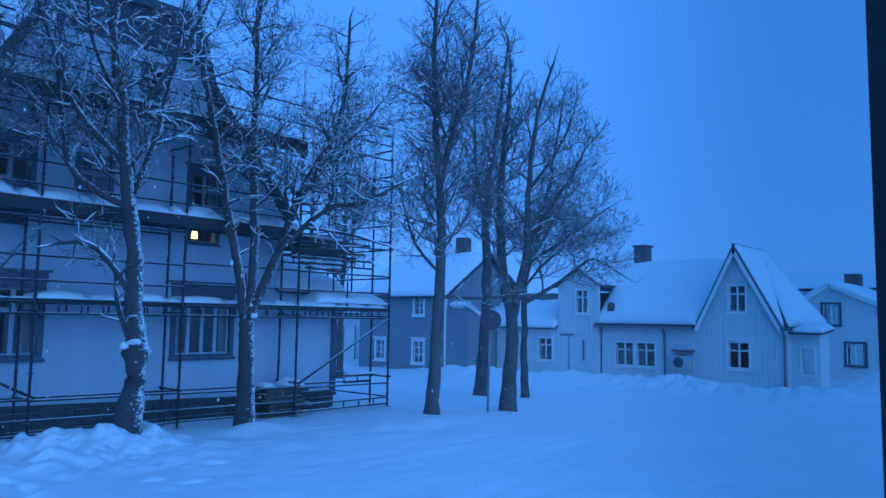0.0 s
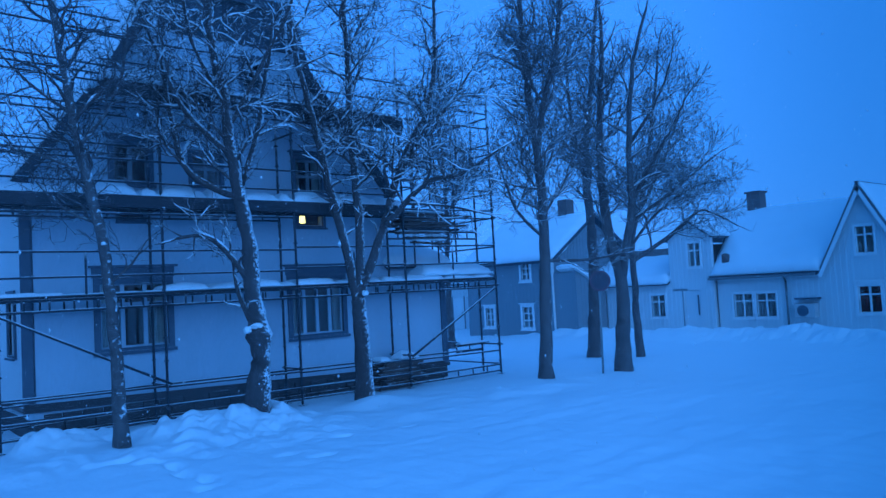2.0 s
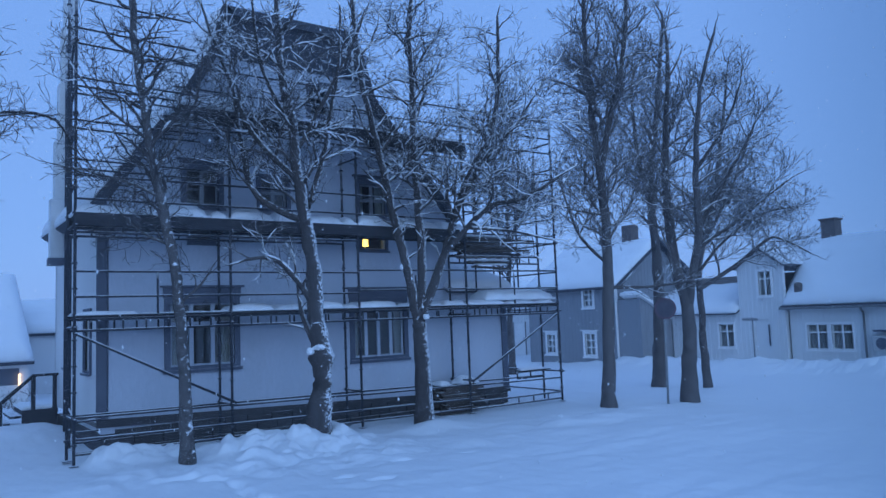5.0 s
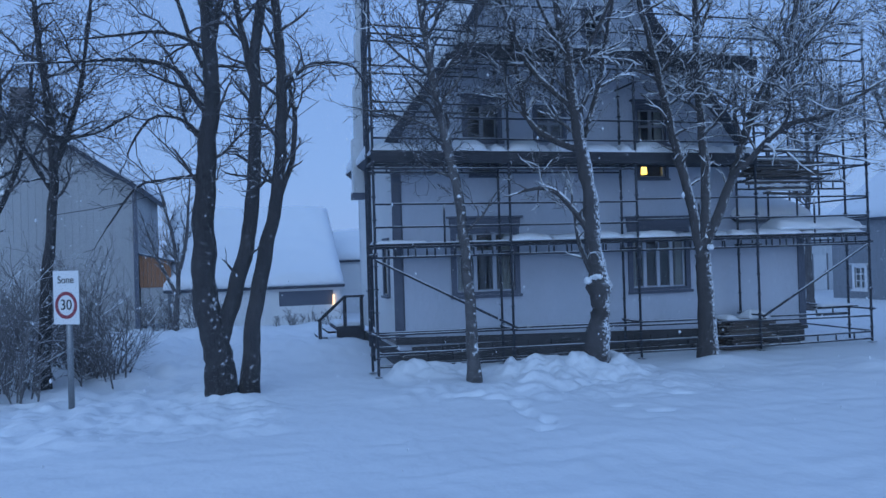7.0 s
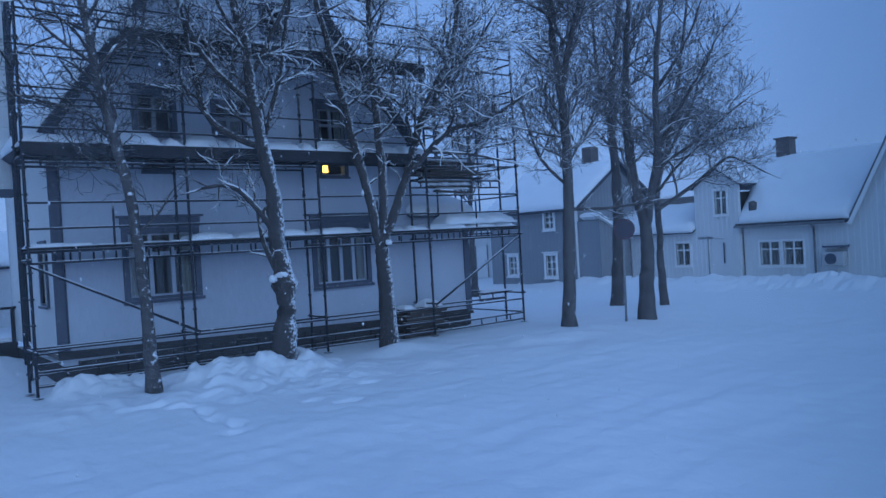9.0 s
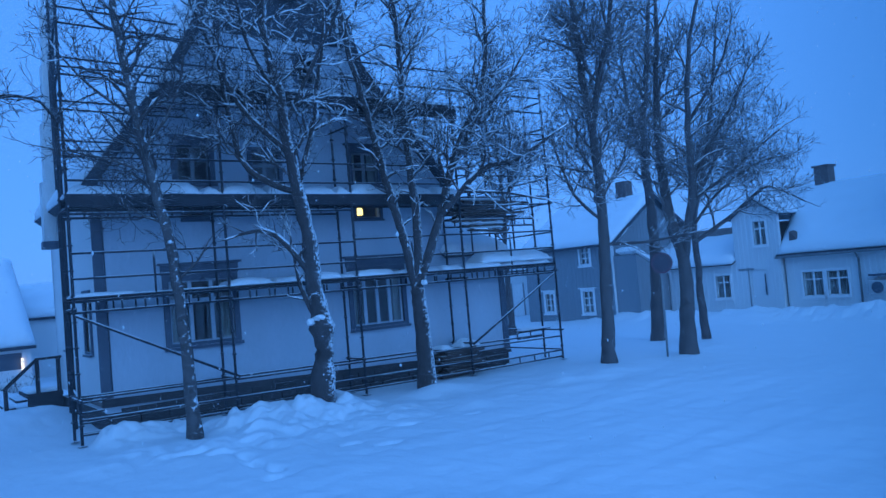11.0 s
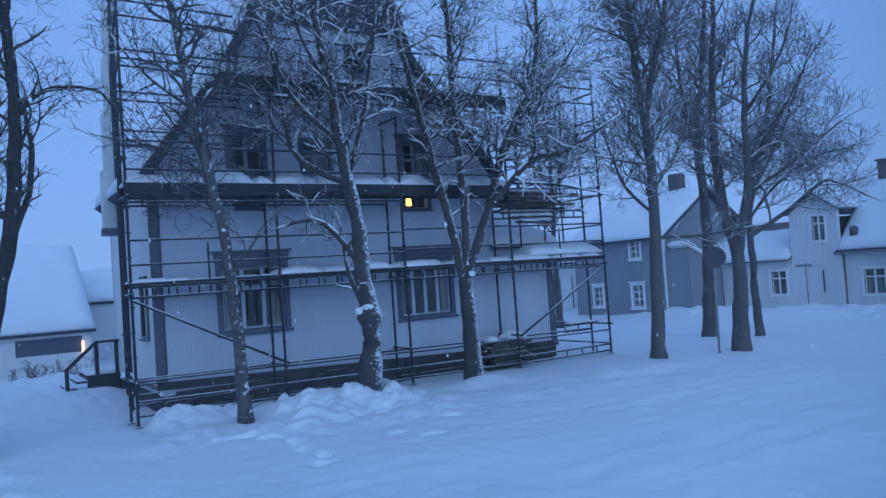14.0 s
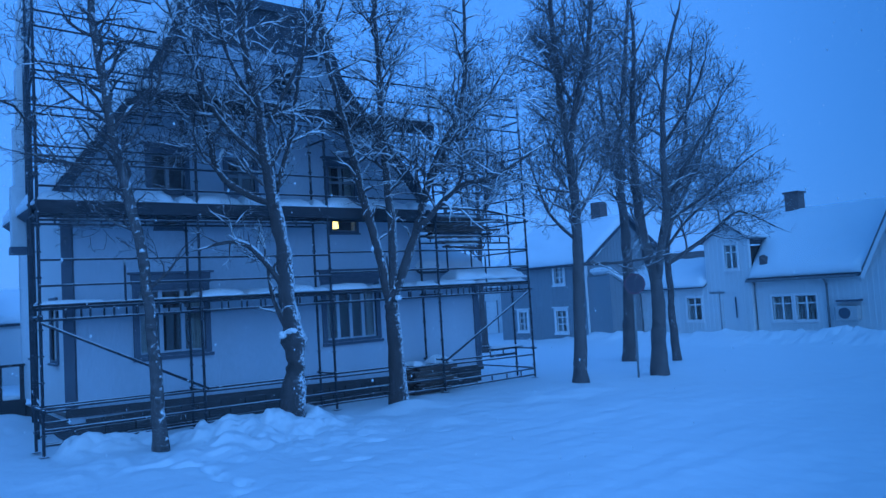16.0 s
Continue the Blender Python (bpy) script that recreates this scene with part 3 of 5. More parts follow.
for i, (u, hi) in enumerate(zip(BAYS, TOPS)):
    x = HX + u
    for y, h in ((SY, hi), (INNER_Y, hi - (1.6 if i in (1, 2, 3) else 0.3))):
        pole((x, y, 0.05), (x, y, h))
        bm = bmesh.new()
        box(bm, x - 0.075, x + 0.075, y - 0.075, y + 0.075, 0.02, 0.035)
        part("base_plate", bm, STEEL, scaffold)
        for z in (0.9, 2.66, 4.66, 6.9):
            bm = bmesh.new()
            bmesh.ops.create_cone(bm, cap_ends=True, segments=8, radius1=0.05, radius2=0.05, depth=0.09, matrix=pose(x, y, z))
            part("coupler", bm, STEEL, scaffold)
        for k in range(int((h - 0.4) / 0.5)):
            bm = bmesh.new()
            bmesh.ops.create_cone(bm, cap_ends=True, segments=8, radius1=0.058, radius2=0.046, depth=0.035, matrix=pose(x, y, 0.42 + 0.5 * k))
            part("rosette", bm, STEEL, scaffold)
    for z in (0.9, 2.66, 4.66, 6.6):
        pole((x, SY - 0.12, z), (x, INNER_Y + 0.12, z), "transom", 0.024)


def lattice(x0, x1, y, z0, z1, step=0.42):
    """Two chords with short uprights between them."""
    pole((x0, y, z1), (x1, y, z1), "ledger", 0.024)
    pole((x0, y, z0), (x1, y, z0), "ledger", 0.024)
    n = max(2, int((x1 - x0) / step))
    for k in range(n + 1):
        x = x0 + (x1 - x0) * k / n
        pole((x, y, z0), (x, y, z1), "strut", 0.018)


for j, (u, w) in enumerate(zip(BAYS, BAYS[1:])):
    x0, x1 = HX + u, HX + w
    for y in (SY, INNER_Y):
        lattice(x0, x1, y, 2.60, 2.82)
        if j < 2 or (j == 2 and y == SY):
            lattice(x0, x1, y, 4.54 if j < 2 else 4.66, 4.72)
    for z in (3.26, 3.76):
        pole((x0, SY - 0.03, z + (0.06 if j > 1 else 0)), (x1, SY - 0.03, z + (0.08 if j > 1 else 0)), "guard_rail", 0.022)
    pole(((x0 + x1) / 2, SY - 0.03, 2.9), ((x0 + x1) / 2, SY - 0.03, 3.78), "rail_post", 0.02)
    if j < 3:
        for z in (5.20, 5.67):
            pole((x0, SY - 0.03, z), (x1, SY - 0.03, z), "guard_rail", 0.022)
    # low ledgers, stepped down from bay to bay to fit the camera's view
    for y, zs in ((SY, (0.93 - 0.06 * j, 0.52 - 0.04 * j, 0.24 - 0.03 * j)), (INNER_Y, (0.90 - 0.04 * j,))):
        for z in zs[:3 if j < 3 else 1]:
            pole((x0, y, z), (x1, y, z - 0.04), "ledger", 0.022)
lattice(HX + 9.65, HX + 13.05, SY, 0.12, 0.30, 0.5)
lattice(HX + 12.0, HX + 13.05, INNER_Y, 0.72, 0.90, 0.4)
pole((HX + 0.0, SY - 0.05, 2.55), (HX + 3.2, SY - 0.05, 0.92), "brace", 0.026)
pole((HX + 9.7, SY - 0.05, 0.85), (HX + 12.95, SY - 0.05, 2.58), "brace", 0.026)
# tall end bay
for z in (5.95, 6.15, 6.80, 6.98, 7.32, 7.48, 7.66, 8.36, 8.68, 9.3, 9.9):
    pole((HX - 0.05, SY + (0.0 if z > 7 else 0.75), z), (HX + 2.75 - max(0, z - 6.5) * 0.15, SY + (0.1 if z > 7 else 0.75), z - 0.02), "ledger", 0.02)
for x, y in ((0.33, SY + 2.4), (0.62, SY + 4.75), (13.08, SY + 2.9), (13.08, SY + 5.6), (12.4, SY + 2.9)):
    pole((HX + x, y, 0.05), (HX + x, y, 11.2 if x < 5 else 8.6))
for z in (0.9, 2.66, 4.66, 5.6, 6.66, 7.6, 8.6):
    pole((HX + 0.1, INNER_Y, z), (HX + 0.62, SY + 4.75, z), "ledger", 0.022)
for z in (0.32, 0.9, 2.66, 3.3, 3.8, 4.66, 5.4, 6.1, 6.9, 7.7):
    pole((HX + 13.06, SY, z), (HX + 13.08, SY + 5.6, z), "ledger", 0.022)
# upper bay beside the gable
for z in (4.62, 4.85, 5.45, 6.05, 6.7, 7.35, 8.1):
    pole((HX + 9.65, SY + 0.05, z), (HX + 13.05, SY + 0.05, z + 0.03), "ledger", 0.02)
for x in (10.6, 11.5, 12.2):
    pole((HX + x, INNER_Y, 3.0), (HX + x, INNER_Y, 8.2), "standard", 0.022)
lattice(HX + 9.65, HX + 13.05, INNER_Y, 4.1, 4.3, 0.35)
for k in range(4):
    pole((HX + 0.05, SY + 0.1, 0.25 + 0.2 * k), (HX + 0.5, SY + 0.1, 0.25 + 0.2 * k), "rung", 0.018)


def deck(x0, x1, z, y0=SY - 0.06, n=4, width=0.235, thick=0.05):
    for k in range(n):
        y = y0 + k * (width + 0.008)
        bm = bmesh.new()
        j = random.uniform(-0.06, 0.06)
        box(bm, x0 + j, x1 + j, y, y + width, z - thick, z)
        part("plank", bm, DECK_WOOD, scaffold)


for u, w in zip(BAYS, BAYS[1:]):
    deck(HX + u + 0.03, HX + w - 0.03, 2.89 + random.uniform(-0.01, 0.01))
for u, w in zip(BAYS[:3], BAYS[1:4]):
    deck(HX + u + 0.03, HX + w - 0.03, 4.90)
    part("toe_board", one_box(HX + u, HX + w, SY - 0.10, SY - 0.065, 4.66, 4.92), DECK_WOOD, scaffold, "dark toe board")
    part("toe_board", one_box(HX + u, HX + w, SY + 0.93, SY + 0.96, 4.70, 4.92), DECK_WOOD, scaffold)
for a, b in ((2.0, 4.6), (4.65, 7.2), (7.25, 9.75)):
    deck(HX + a, HX + b, 7.30)
    part("toe_board", one_box(HX + a, HX + b, SY - 0.09, SY - 0.065, 6.98, 7.34), DECK_WOOD, scaffold)
    lattice(HX + a, HX + b, SY, 6.9, 7.05)
deck(HX + 9.7, HX + 11.6, 4.32)
for z in (7.75, 8.25):
    pole((HX + 1.9, SY - 0.03, z), (HX + 13.0, SY - 0.03, z + 0.05), "guard_rail", 0.02)

sn = 0
for u, w in zip(BAYS, BAYS[1:]):
    a = u
    while a < w - 0.2:
        b = min(w, a + random.uniform(0.7, 1.5))
        for z, ok, dp in ((2.895, True, random.uniform(0.03, 0.08) if u < 3 else random.uniform(0.09, 0.17)), (4.905, u < 9, random.uniform(0.20, 0.33))):
            if ok:
                sn += 1
                snow_thing(((HX + a, SY - 0.05, z), (HX + b - 0.03, SY - 0.05, z), (HX + b - 0.03, SY + 0.88, z), (HX + a, SY + 0.88, z)), dp, sn, "snow lying along a scaffold deck", nu=14, nv=8, scale=0.4)
        a = b
snow_thing(((HX + 10.3, SY - 0.05, 3.0), (HX + 12.95, SY - 0.05, 3.0), (HX + 12.95, SY + 0.9, 3.0), (HX + 10.3, SY + 0.9, 3.0)), 0.36, 77, "thick heap of snow on a scaffold deck", nu=24, nv=10, scale=0.9)
for a, b in ((2.0, 4.6), (4.65, 7.2), (7.25, 9.7)):
    sn += 1
    snow_thing(((HX + a, SY - 0.05, 7.31), (HX + b, SY - 0.05, 7.31), (HX + b, SY + 0.9, 7.31), (HX + a, SY + 0.9, 7.31)), 0.14, sn, "snow lying on a high scaffold deck", nu=20, nv=8)

snow_thing(((HX + 1.95, SY - 0.07, 7.36), (HX + 3.35, SY - 0.07, 7.36), (HX + 3.35, SY + 0.9, 7.36), (HX + 1.95, SY + 0.9, 7.36)), 0.42, 81, "heap of snow on the end of a high scaffold deck", nu=24, nv=12, scale=0.6)

# stacked lumber on the upper deck
for k in range(14):
    x = HX + 9.3 + random.uniform(-0.1, 0.6)
    ln = random.uniform(1.2, 2.6)
    z = 4.34 + 0.062 * (k // 2)
    y = SY + 0.08 + 0.4 * (k % 2) + random.uniform(-0.05, 0.05)
    bm = one_box(0, ln, 0, random.uniform(0.15, 0.25), 0, 0.05, m=pose(x, y, z, 0, random.uniform(-1.5, 1.0), random.uniform(-5, 6)))
    tagged(mesh_object("timber_plank", bm, LUMBER), "weathered sawn plank stacked on the scaffold deck", "plank", "lumber on the scaffold")
for k in range(3):
    z = 4.16 - 0.12 * k
    x = HX + 9.5 + 0.25 * k
    tagged(mesh_object("timber_plank", one_box(0, 1.9 - 0.3 * k, 0, 0.2, 0, 0.05, m=pose(x, SY - 0.02, z, 0, -2 + 2 * k, 2)), LUMBER), "snow-topped plank sticking out of the scaffold", "plank", "lumber on the scaffold")
    snow_thing(((x, SY, z + 0.075), (x + 1.8 - 0.3 * k, SY, z + 0.075), (x + 1.8 - 0.3 * k, SY + 0.18, z + 0.075), (x, SY + 0.18, z + 0.075)), 0.05, 101 + k, "snow lying along a projecting plank", nu=14, nv=5, scale=0.3)
snow_thing(((HX + 9.6, SY + 0.05, 4.80), (HX + 11.2, SY + 0.05, 4.78), (HX + 11.2, SY + 0.85, 4.78), (HX + 9.6, SY + 0.85, 4.80)), 0.10, 91, "snow lying on stacked lumber", nu=14, nv=8)

# boards piled at the foot of the wall
for k in range(27):
    ln = random.uniform(0.8, 1.5)
    z = 0.02 + 0.085 * (k // 3)
    bm = one_box(0, ln, 0, random.uniform(0.12, 0.2), 0, 0.08, m=pose(HX + 8.75 + random.uniform(0, 0.35), SY + 0.25 + 0.2 * (k % 3), z, 0, random.uniform(-1, 1), random.uniform(-6, 6)))
    tagged(mesh_object("timber_plank", bm, LUMBER), "dark weathered board in a snowy pile by the foundation", "plank", "boards by the foundation")
for a, b, dp in ((8.85, 9.2, 0.10), (9.55, 10.15, 0.20)):
    snow_thing(((HX + a, SY + 0.22, 0.785), (HX + b, SY + 0.22, 0.785), (HX + b, SY + 0.8, 0.785), (HX + a, SY + 0.8, 0.785)), dp, 97, "lump of snow on a pile of boards", nu=16, nv=8, scale=0.4)
part("plank", one_box(HX + 12.05, HX + 13.2, INNER_Y - 0.16, INNER_Y + 0.16, 0.905, 0.945), DECK_WOOD, scaffold)
snow_thing(((HX + 12.05, INNER_Y - 0.14, 0.948), (HX + 13.1, INNER_Y - 0.14, 0.948), (HX + 13.1, INNER_Y + 0.14, 0.948), (HX + 12.05, INNER_Y + 0.14, 0.948)), 0.06, 98, "snow lying on a low scaffold plank", nu=14, nv=6, scale=0.4)

# pale strip placed to the camera's view, standing in for a roof eave
strip_root = thing("eave_strip", (HX + 0.4, SY + 4.9, 4.5), "pale upright strip standing in for a roof eave beside the scaffolding", "sheeting")
for k in range(5):
    z = 4.45 + 1.5 * k
    c = 3.27 + 0.078 * k
    part("sheet", soft_box(c - 0.15 + 0.015 * math.sin(k), c + 0.16, SY + 4.86 + 0.03 * math.sin(k * 2.1), SY + 5.16, z, z + 1.50, 0.02), EAVE_PALE, strip_root)
part("hem", one_box(3.09, 3.44, SY + 4.84, SY + 5.18, 4.26, 4.448), DARK_TRIM, strip_root, "dark lower end of the strip")

# outside stair by the side wall
stair = thing("entrance_stair", (2.9, 23.2, 0), "dark timber entrance stair with handrail against a side wall", "stair")
part("landing", one_box(2.70, 3.54, 22.2, 23.9, 0.50, 0.62), DECK_WOOD, stair)
for k in range(3):
    part("tread", one_box(2.70 - 0.25 * (k + 1), 2.70 - 0.25 * k, 22.3, 23.8, 0.42 - 0.17 * k, 0.48 - 0.17 * k), DECK_WOOD, stair)
part("skirt", one_box(2.71, 3.53, 22.25, 22.31, -0.1, 0.50), DECK_WOOD, stair)
for x, lo, hi in ((2.22, 0.0, 0.80), (2.96, 0.5, 1.46), (3.46, 0.5, 1.46)):
    part("post", one_box(x - 0.05, x + 0.05, 22.195, 22.245, lo, hi), DECK_WOOD, stair)
part("handrail", soft_box(2.92, 3.54, 22.17, 22.27, 1.46, 1.53, 0.012), DECK_WOOD, stair)
tube_part("handrail", (2.17, 22.22, 0.78), (2.95, 22.22, 1.49), 0.05, DECK_WOOD, stair, 6)
snow_thing(((2.71, 22.32, 0.625), (3.5, 22.32, 0.625), (3.5, 23.85, 0.625), (2.71, 23.85, 0.625)), 0.10, 31, "snow on the stair landing", nu=10, nv=10)


# ---------------------------------------------------------------- trees
def tree(name, at, limbs, seed, label, bark, twig, crown, group="", gap=0.26, reach=1.7, angle=52, rise=0.5, wiggle=1.0, tips=0.0050, low=0.4, snowy=0.0, fine=0.82, depth_jitter=0.25, burl=None, gnarl=1.0, keep_off=None):
    """limbs: (points, thick end, thin end), the points (sideways, height) from the base; crown: ovals (sideways, height, half width, half height) that hold the twigs."""
    rng = random.Random(seed)
    away = Vector((at[0], at[1], 0)).normalized()
    across = Vector((away.y, -away.x, 0))
    base = Vector(at)
    root = thing(name, at, label, "tree", group)
    tv, tf, cv, cf, sv, sf = [], [], [], [], [], []
    wide = max(c[2] for c in crown)

    def inside(p):
        q = p - base
        u, w, h = q.dot(across), q.dot(away), q.z
        ragged = 1 + 0.22 * noise.noise(p * 1.1) + 0.10 * noise.noise(p * 3.1)
        return any(((u - c[0]) / c[2]) ** 2 + (w / wide) ** 2 + ((h - c[1]) / c[3]) ** 2 < ragged for c in crown)

    def ridge(path, rad):
        """Snow lying along the upper side of a branch, in broken lengths."""
        run = []
        for i in range(len(path)):
            t = (path[min(i + 1, len(path) - 1)] - path[max(i - 1, 0)]).normalized()
            on = abs(t.z) < 0.86 and noise.noise(path[i] * 2.6 + Vector((seed, 0, 0))) < snowy - 0.45
            if on:
                run.append((path[i] + Vector((0, 0, rad[i] * 0.62)), rad[i] * 0.72 + 0.007))
            if (not on or i == len(path) - 1) and run:
                if len(run) > 2:
                    m = len(run) - 1
                    tube_into(sv, sf, [p for p, _ in run], [r * (0.35 if k in (0, m) else 1 + 0.25 * noise.noise(p * 9)) for k, (p, r) in enumerate(run)], 6)
                run = []

    starts = []
    for n, (pts, r0, r1) in enumerate(limbs):
        lean = rng.uniform(-depth_jitter, depth_jitter) if n else 0
        ctrl = [base + across * u + Vector((0, 0, h)) + away * lean * (h - pts[0][1]) for u, h in pts]
        path = []
        for i in range(len(ctrl) - 1):
            p0, p1, p2, p3 = ctrl[max(i - 1, 0)], ctrl[i], ctrl[i + 1], ctrl[min(i + 2, len(ctrl) - 1)]
            m = max(3, int((p2 - p1).length / 0.17))
            for k in range(m):
                t = k / m
                path.append(0.5 * (2 * p1 + (p2 - p0) * t + (2 * p0 - 5 * p1 + 4 * p2 - p3) * t * t + (3 * p1 - p0 - 3 * p2 + p3) * t ** 3))
        path.append(ctrl[-1])
        wob = 0.03 + r0 * 0.08
        path = [p + Vector((noise.noise(p * 1.9), noise.noise(p * 1.9 + Vector((9, 0, 0))), 0)) * wob * (0 if i == 0 and n else 1) for i, p in enumerate(path)]
        rad = [r0 + (r1 - r0) * i / (len(path) - 1) for i in range(len(path))]
        if pts[0][1] < 0.3:
            rad = [r * (1 + 0.40 * math.exp(-i / 2.4)) for i, r in enumerate(rad)]
            path[0] -= Vector((0, 0, 0.35))
        rad = [r * (1 + gnarl * (0.10 * noise.noise(p * 4.3) + 0.08 * noise.noise(p * 9)) + (burl[1] * math.exp(-((p.z - at[2] - burl[0]) / 0.16) ** 2) if burl and n == 0 else 0)) for r, p in zip(rad, path)]
        tube_into(tv, tf, path, rad, 12 if r0 > 0.1 else 8)
        if snowy and n:
            ridge(path, rad)
        starts.append((path, rad, pts[0][1]))

    def grow(p, d, length, r, lvl):
        step = (0.12, 0.09, 0.075, 0.07)[lvl]
        path, q, kink = [p.copy()], d.normalized(), 1
        drift = Vector((rng.gauss(0, 1), rng.gauss(0, 1), rng.gauss(0, 0.7))) * (0.05, 0.075, 0.10, 0.10)[lvl]
        for k in range(max(3, int(length / step))):
            side_way = q.cross(Vector((0.2, 0.1, 1))).normalized()
            kink = -kink if k % 2 else kink
            q = (q + drift + side_way * kink * 0.13 * wiggle + Vector((rng.gauss(0, 0.12), rng.gauss(0, 0.12), rng.gauss(0, 0.11))) * wiggle + Vector((0, 0, rise * (0.075, 0.11, 0.12, 0.12)[lvl]))).normalized()
            path.append(path[-1] + q * step)
            if k > 2 and not inside(path[-1]):
                break
        if keep_off and any((c - Vector(keep_off)).length < 0.34 for c in path):
            return
        m = len(path) - 1
        radii = [max(tips, r * (1 - 0.78 * i / m)) for i in range(m + 1)]
        tube_into(cv, cf, path, radii, (5, 4, 3, 3)[lvl])
        if lvl == 0 and snowy or lvl == 1 and snowy > 0.5:
            ridge(path, radii)
        if lvl == 3 or (lvl == 2 and m < 4):
            return
        i, turn = (1.5 if lvl else 3.0), rng.uniform(0, 6.28)
        while i < m:
            k = int(i)
            t = (path[k + 1] - path[k]).normalized()
            turn += 2.4 + rng.gauss(0, 0.35)
            e1 = t.cross(Vector((0.2, 0.1, 1))).normalized()
            o = e1 * math.cos(turn) - t.cross(e1) * math.sin(turn)
            o.z *= 0.75
            th = radians(rng.gauss(angle * 0.92, 9))
            ln = m * step * (0.95 - 0.55 * k / m) * rng.uniform(0.55, 1.2)
            if ln > 0.14:
                grow(path[k], t * math.cos(th) + o * math.sin(th), min(ln, (1.3, 0.75, 0.32)[lvl]), max(tips, radii[k] * 0.66), lvl + 1)
            i += (1.25, 1.4, 2.2)[lvl] * rng.uniform(0.6, 1.4) / fine

    for n, (path, rad, foot) in enumerate(starts):
        total = len(path)
        first = low if foot < 0.5 else 0.2
        i, turn = total * first, rng.uniform(0, 6.28)
        while i < total - 1:
            k = int(i)
            f = k / total
            t = (path[k + 1] - path[k]).normalized()
            turn += 2.4 + rng.gauss(0, 0.4)
            e1 = t.cross(Vector((0.97, 0.1, 0.2))).normalized()
            o = e1 * math.cos(turn) + t.cross(e1) * math.sin(turn)
            th = radians(rng.gauss(angle, 8))
            grow(path[k], t * math.cos(th) + o * math.sin(th), reach * rng.uniform(0.55, 1.25) * (1.1 - 0.55 * (f - first) / (1 - first)), min(rad[k] * 0.55, 0.042), 0)
            i += gap / 0.24 * rng.uniform(0.55, 1.45)
        grow(path[-1], path[-1] - path[-2], reach * 0.7, rad[-1] * 0.85, 0)
    adopt(raw_object("trunk", tv, tf, bark, True), root)
    adopt(raw_object("crown", cv, cf, twig, False), root)
    if sv:
        adopt(raw_object("snow_ridge", sv, sf, SNOW_ROOF, True), root)
    return root


tree("birch", (4.46, 14.32, 0.05), [
    ([(0, 0), (-0.07, 2.03), (-0.23, 3.76), (-0.53, 5.4), (-0.84, 7.41), (-1.0, 9.3), (-1.1, 11.0)], 0.125, 0.05),
    ([(-0.10, 3.0), (0.25, 3.35), (0.52, 3.75)], 0.03, 0.012),
    ([(-0.45, 5.0), (-0.95, 5.25), (-1.6, 5.45), (-2.3, 5.6)], 0.035, 0.012),
    ([(-0.55, 5.5), (-0.1, 6.2), (0.2, 7.0), (0.35, 8.2)], 0.04, 0.015),
    ([(-0.3, 4.1), (-0.8, 4.35), (-1.3, 4.9)], 0.03, 0.012),
    ([(-0.65, 6.1), (-1.3, 6.6), (-1.9, 7.3)], 0.035, 0.014)],
    11, "slender birch with patchy bark leaning beside the scaffolding", BIRCH, TWIG_DARK, [(-0.8, 7.8, 1.85, 3.6), (-0.5, 4.6, 1.3, 1.4)], "roadside trees", gap=0.28, reach=1.35, rise=0.35, wiggle=1.25, low=0.40, snowy=0.12)
tree("rowan", (7.30, 14.68, 0.39), [
    ([(0, 0), (0.12, 1.06), (0.09, 1.79), (0, 2.52), (-0.03, 3.49), (-0.18, 4.37), (-0.32, 5.45), (-0.4, 6.56), (-0.6, 7.68), (-0.67, 9.16), (-0.6, 10.6)], 0.22, 0.04),
    ([(-0.18, 4.37), (-1.17, 4.96), (-1.47, 5.9), (-1.66, 7.03), (-1.86, 8.55), (-1.9, 9.8)], 0.085, 0.03),
    ([(-0.3, 5.27), (-1.25, 6.32), (-1.74, 7.54), (-2.11, 8.57)], 0.07, 0.03),
    ([(-0.06, 2.64), (-0.49, 3.26), (-0.91, 3.59), (-1.46, 3.55)], 0.085, 0.03),
    ([(-0.15, 4.59), (0.24, 5.77), (0.46, 6.97), (0.68, 8.28), (0.75, 9.8)], 0.075, 0.03),
    ([(-0.35, 5.9), (0.35, 7.1), (1.1, 8.6)], 0.055, 0.025),
    ([(-0.4, 6.4), (-1.0, 7.7), (-1.2, 9.2)], 0.055, 0.025),
    ([(-0.02, 1.75), (-0.28, 2.4), (-0.36, 3.1)], 0.07, 0.03)],
    22, "gnarled bare tree plastered with snow on a ploughed bank", BARK_SNOWY, TWIG_SNOWY, [(-0.75, 7.9, 2.2, 3.4), (-0.55, 4.4, 1.25, 1.3)], "roadside trees", gap=0.34, reach=1.45, rise=0.4, wiggle=1.35, low=0.42, snowy=0.62, burl=(1.45, 0.6), gnarl=2.2, tips=0.0052, keep_off=(8.36, 14.31, 4.32))
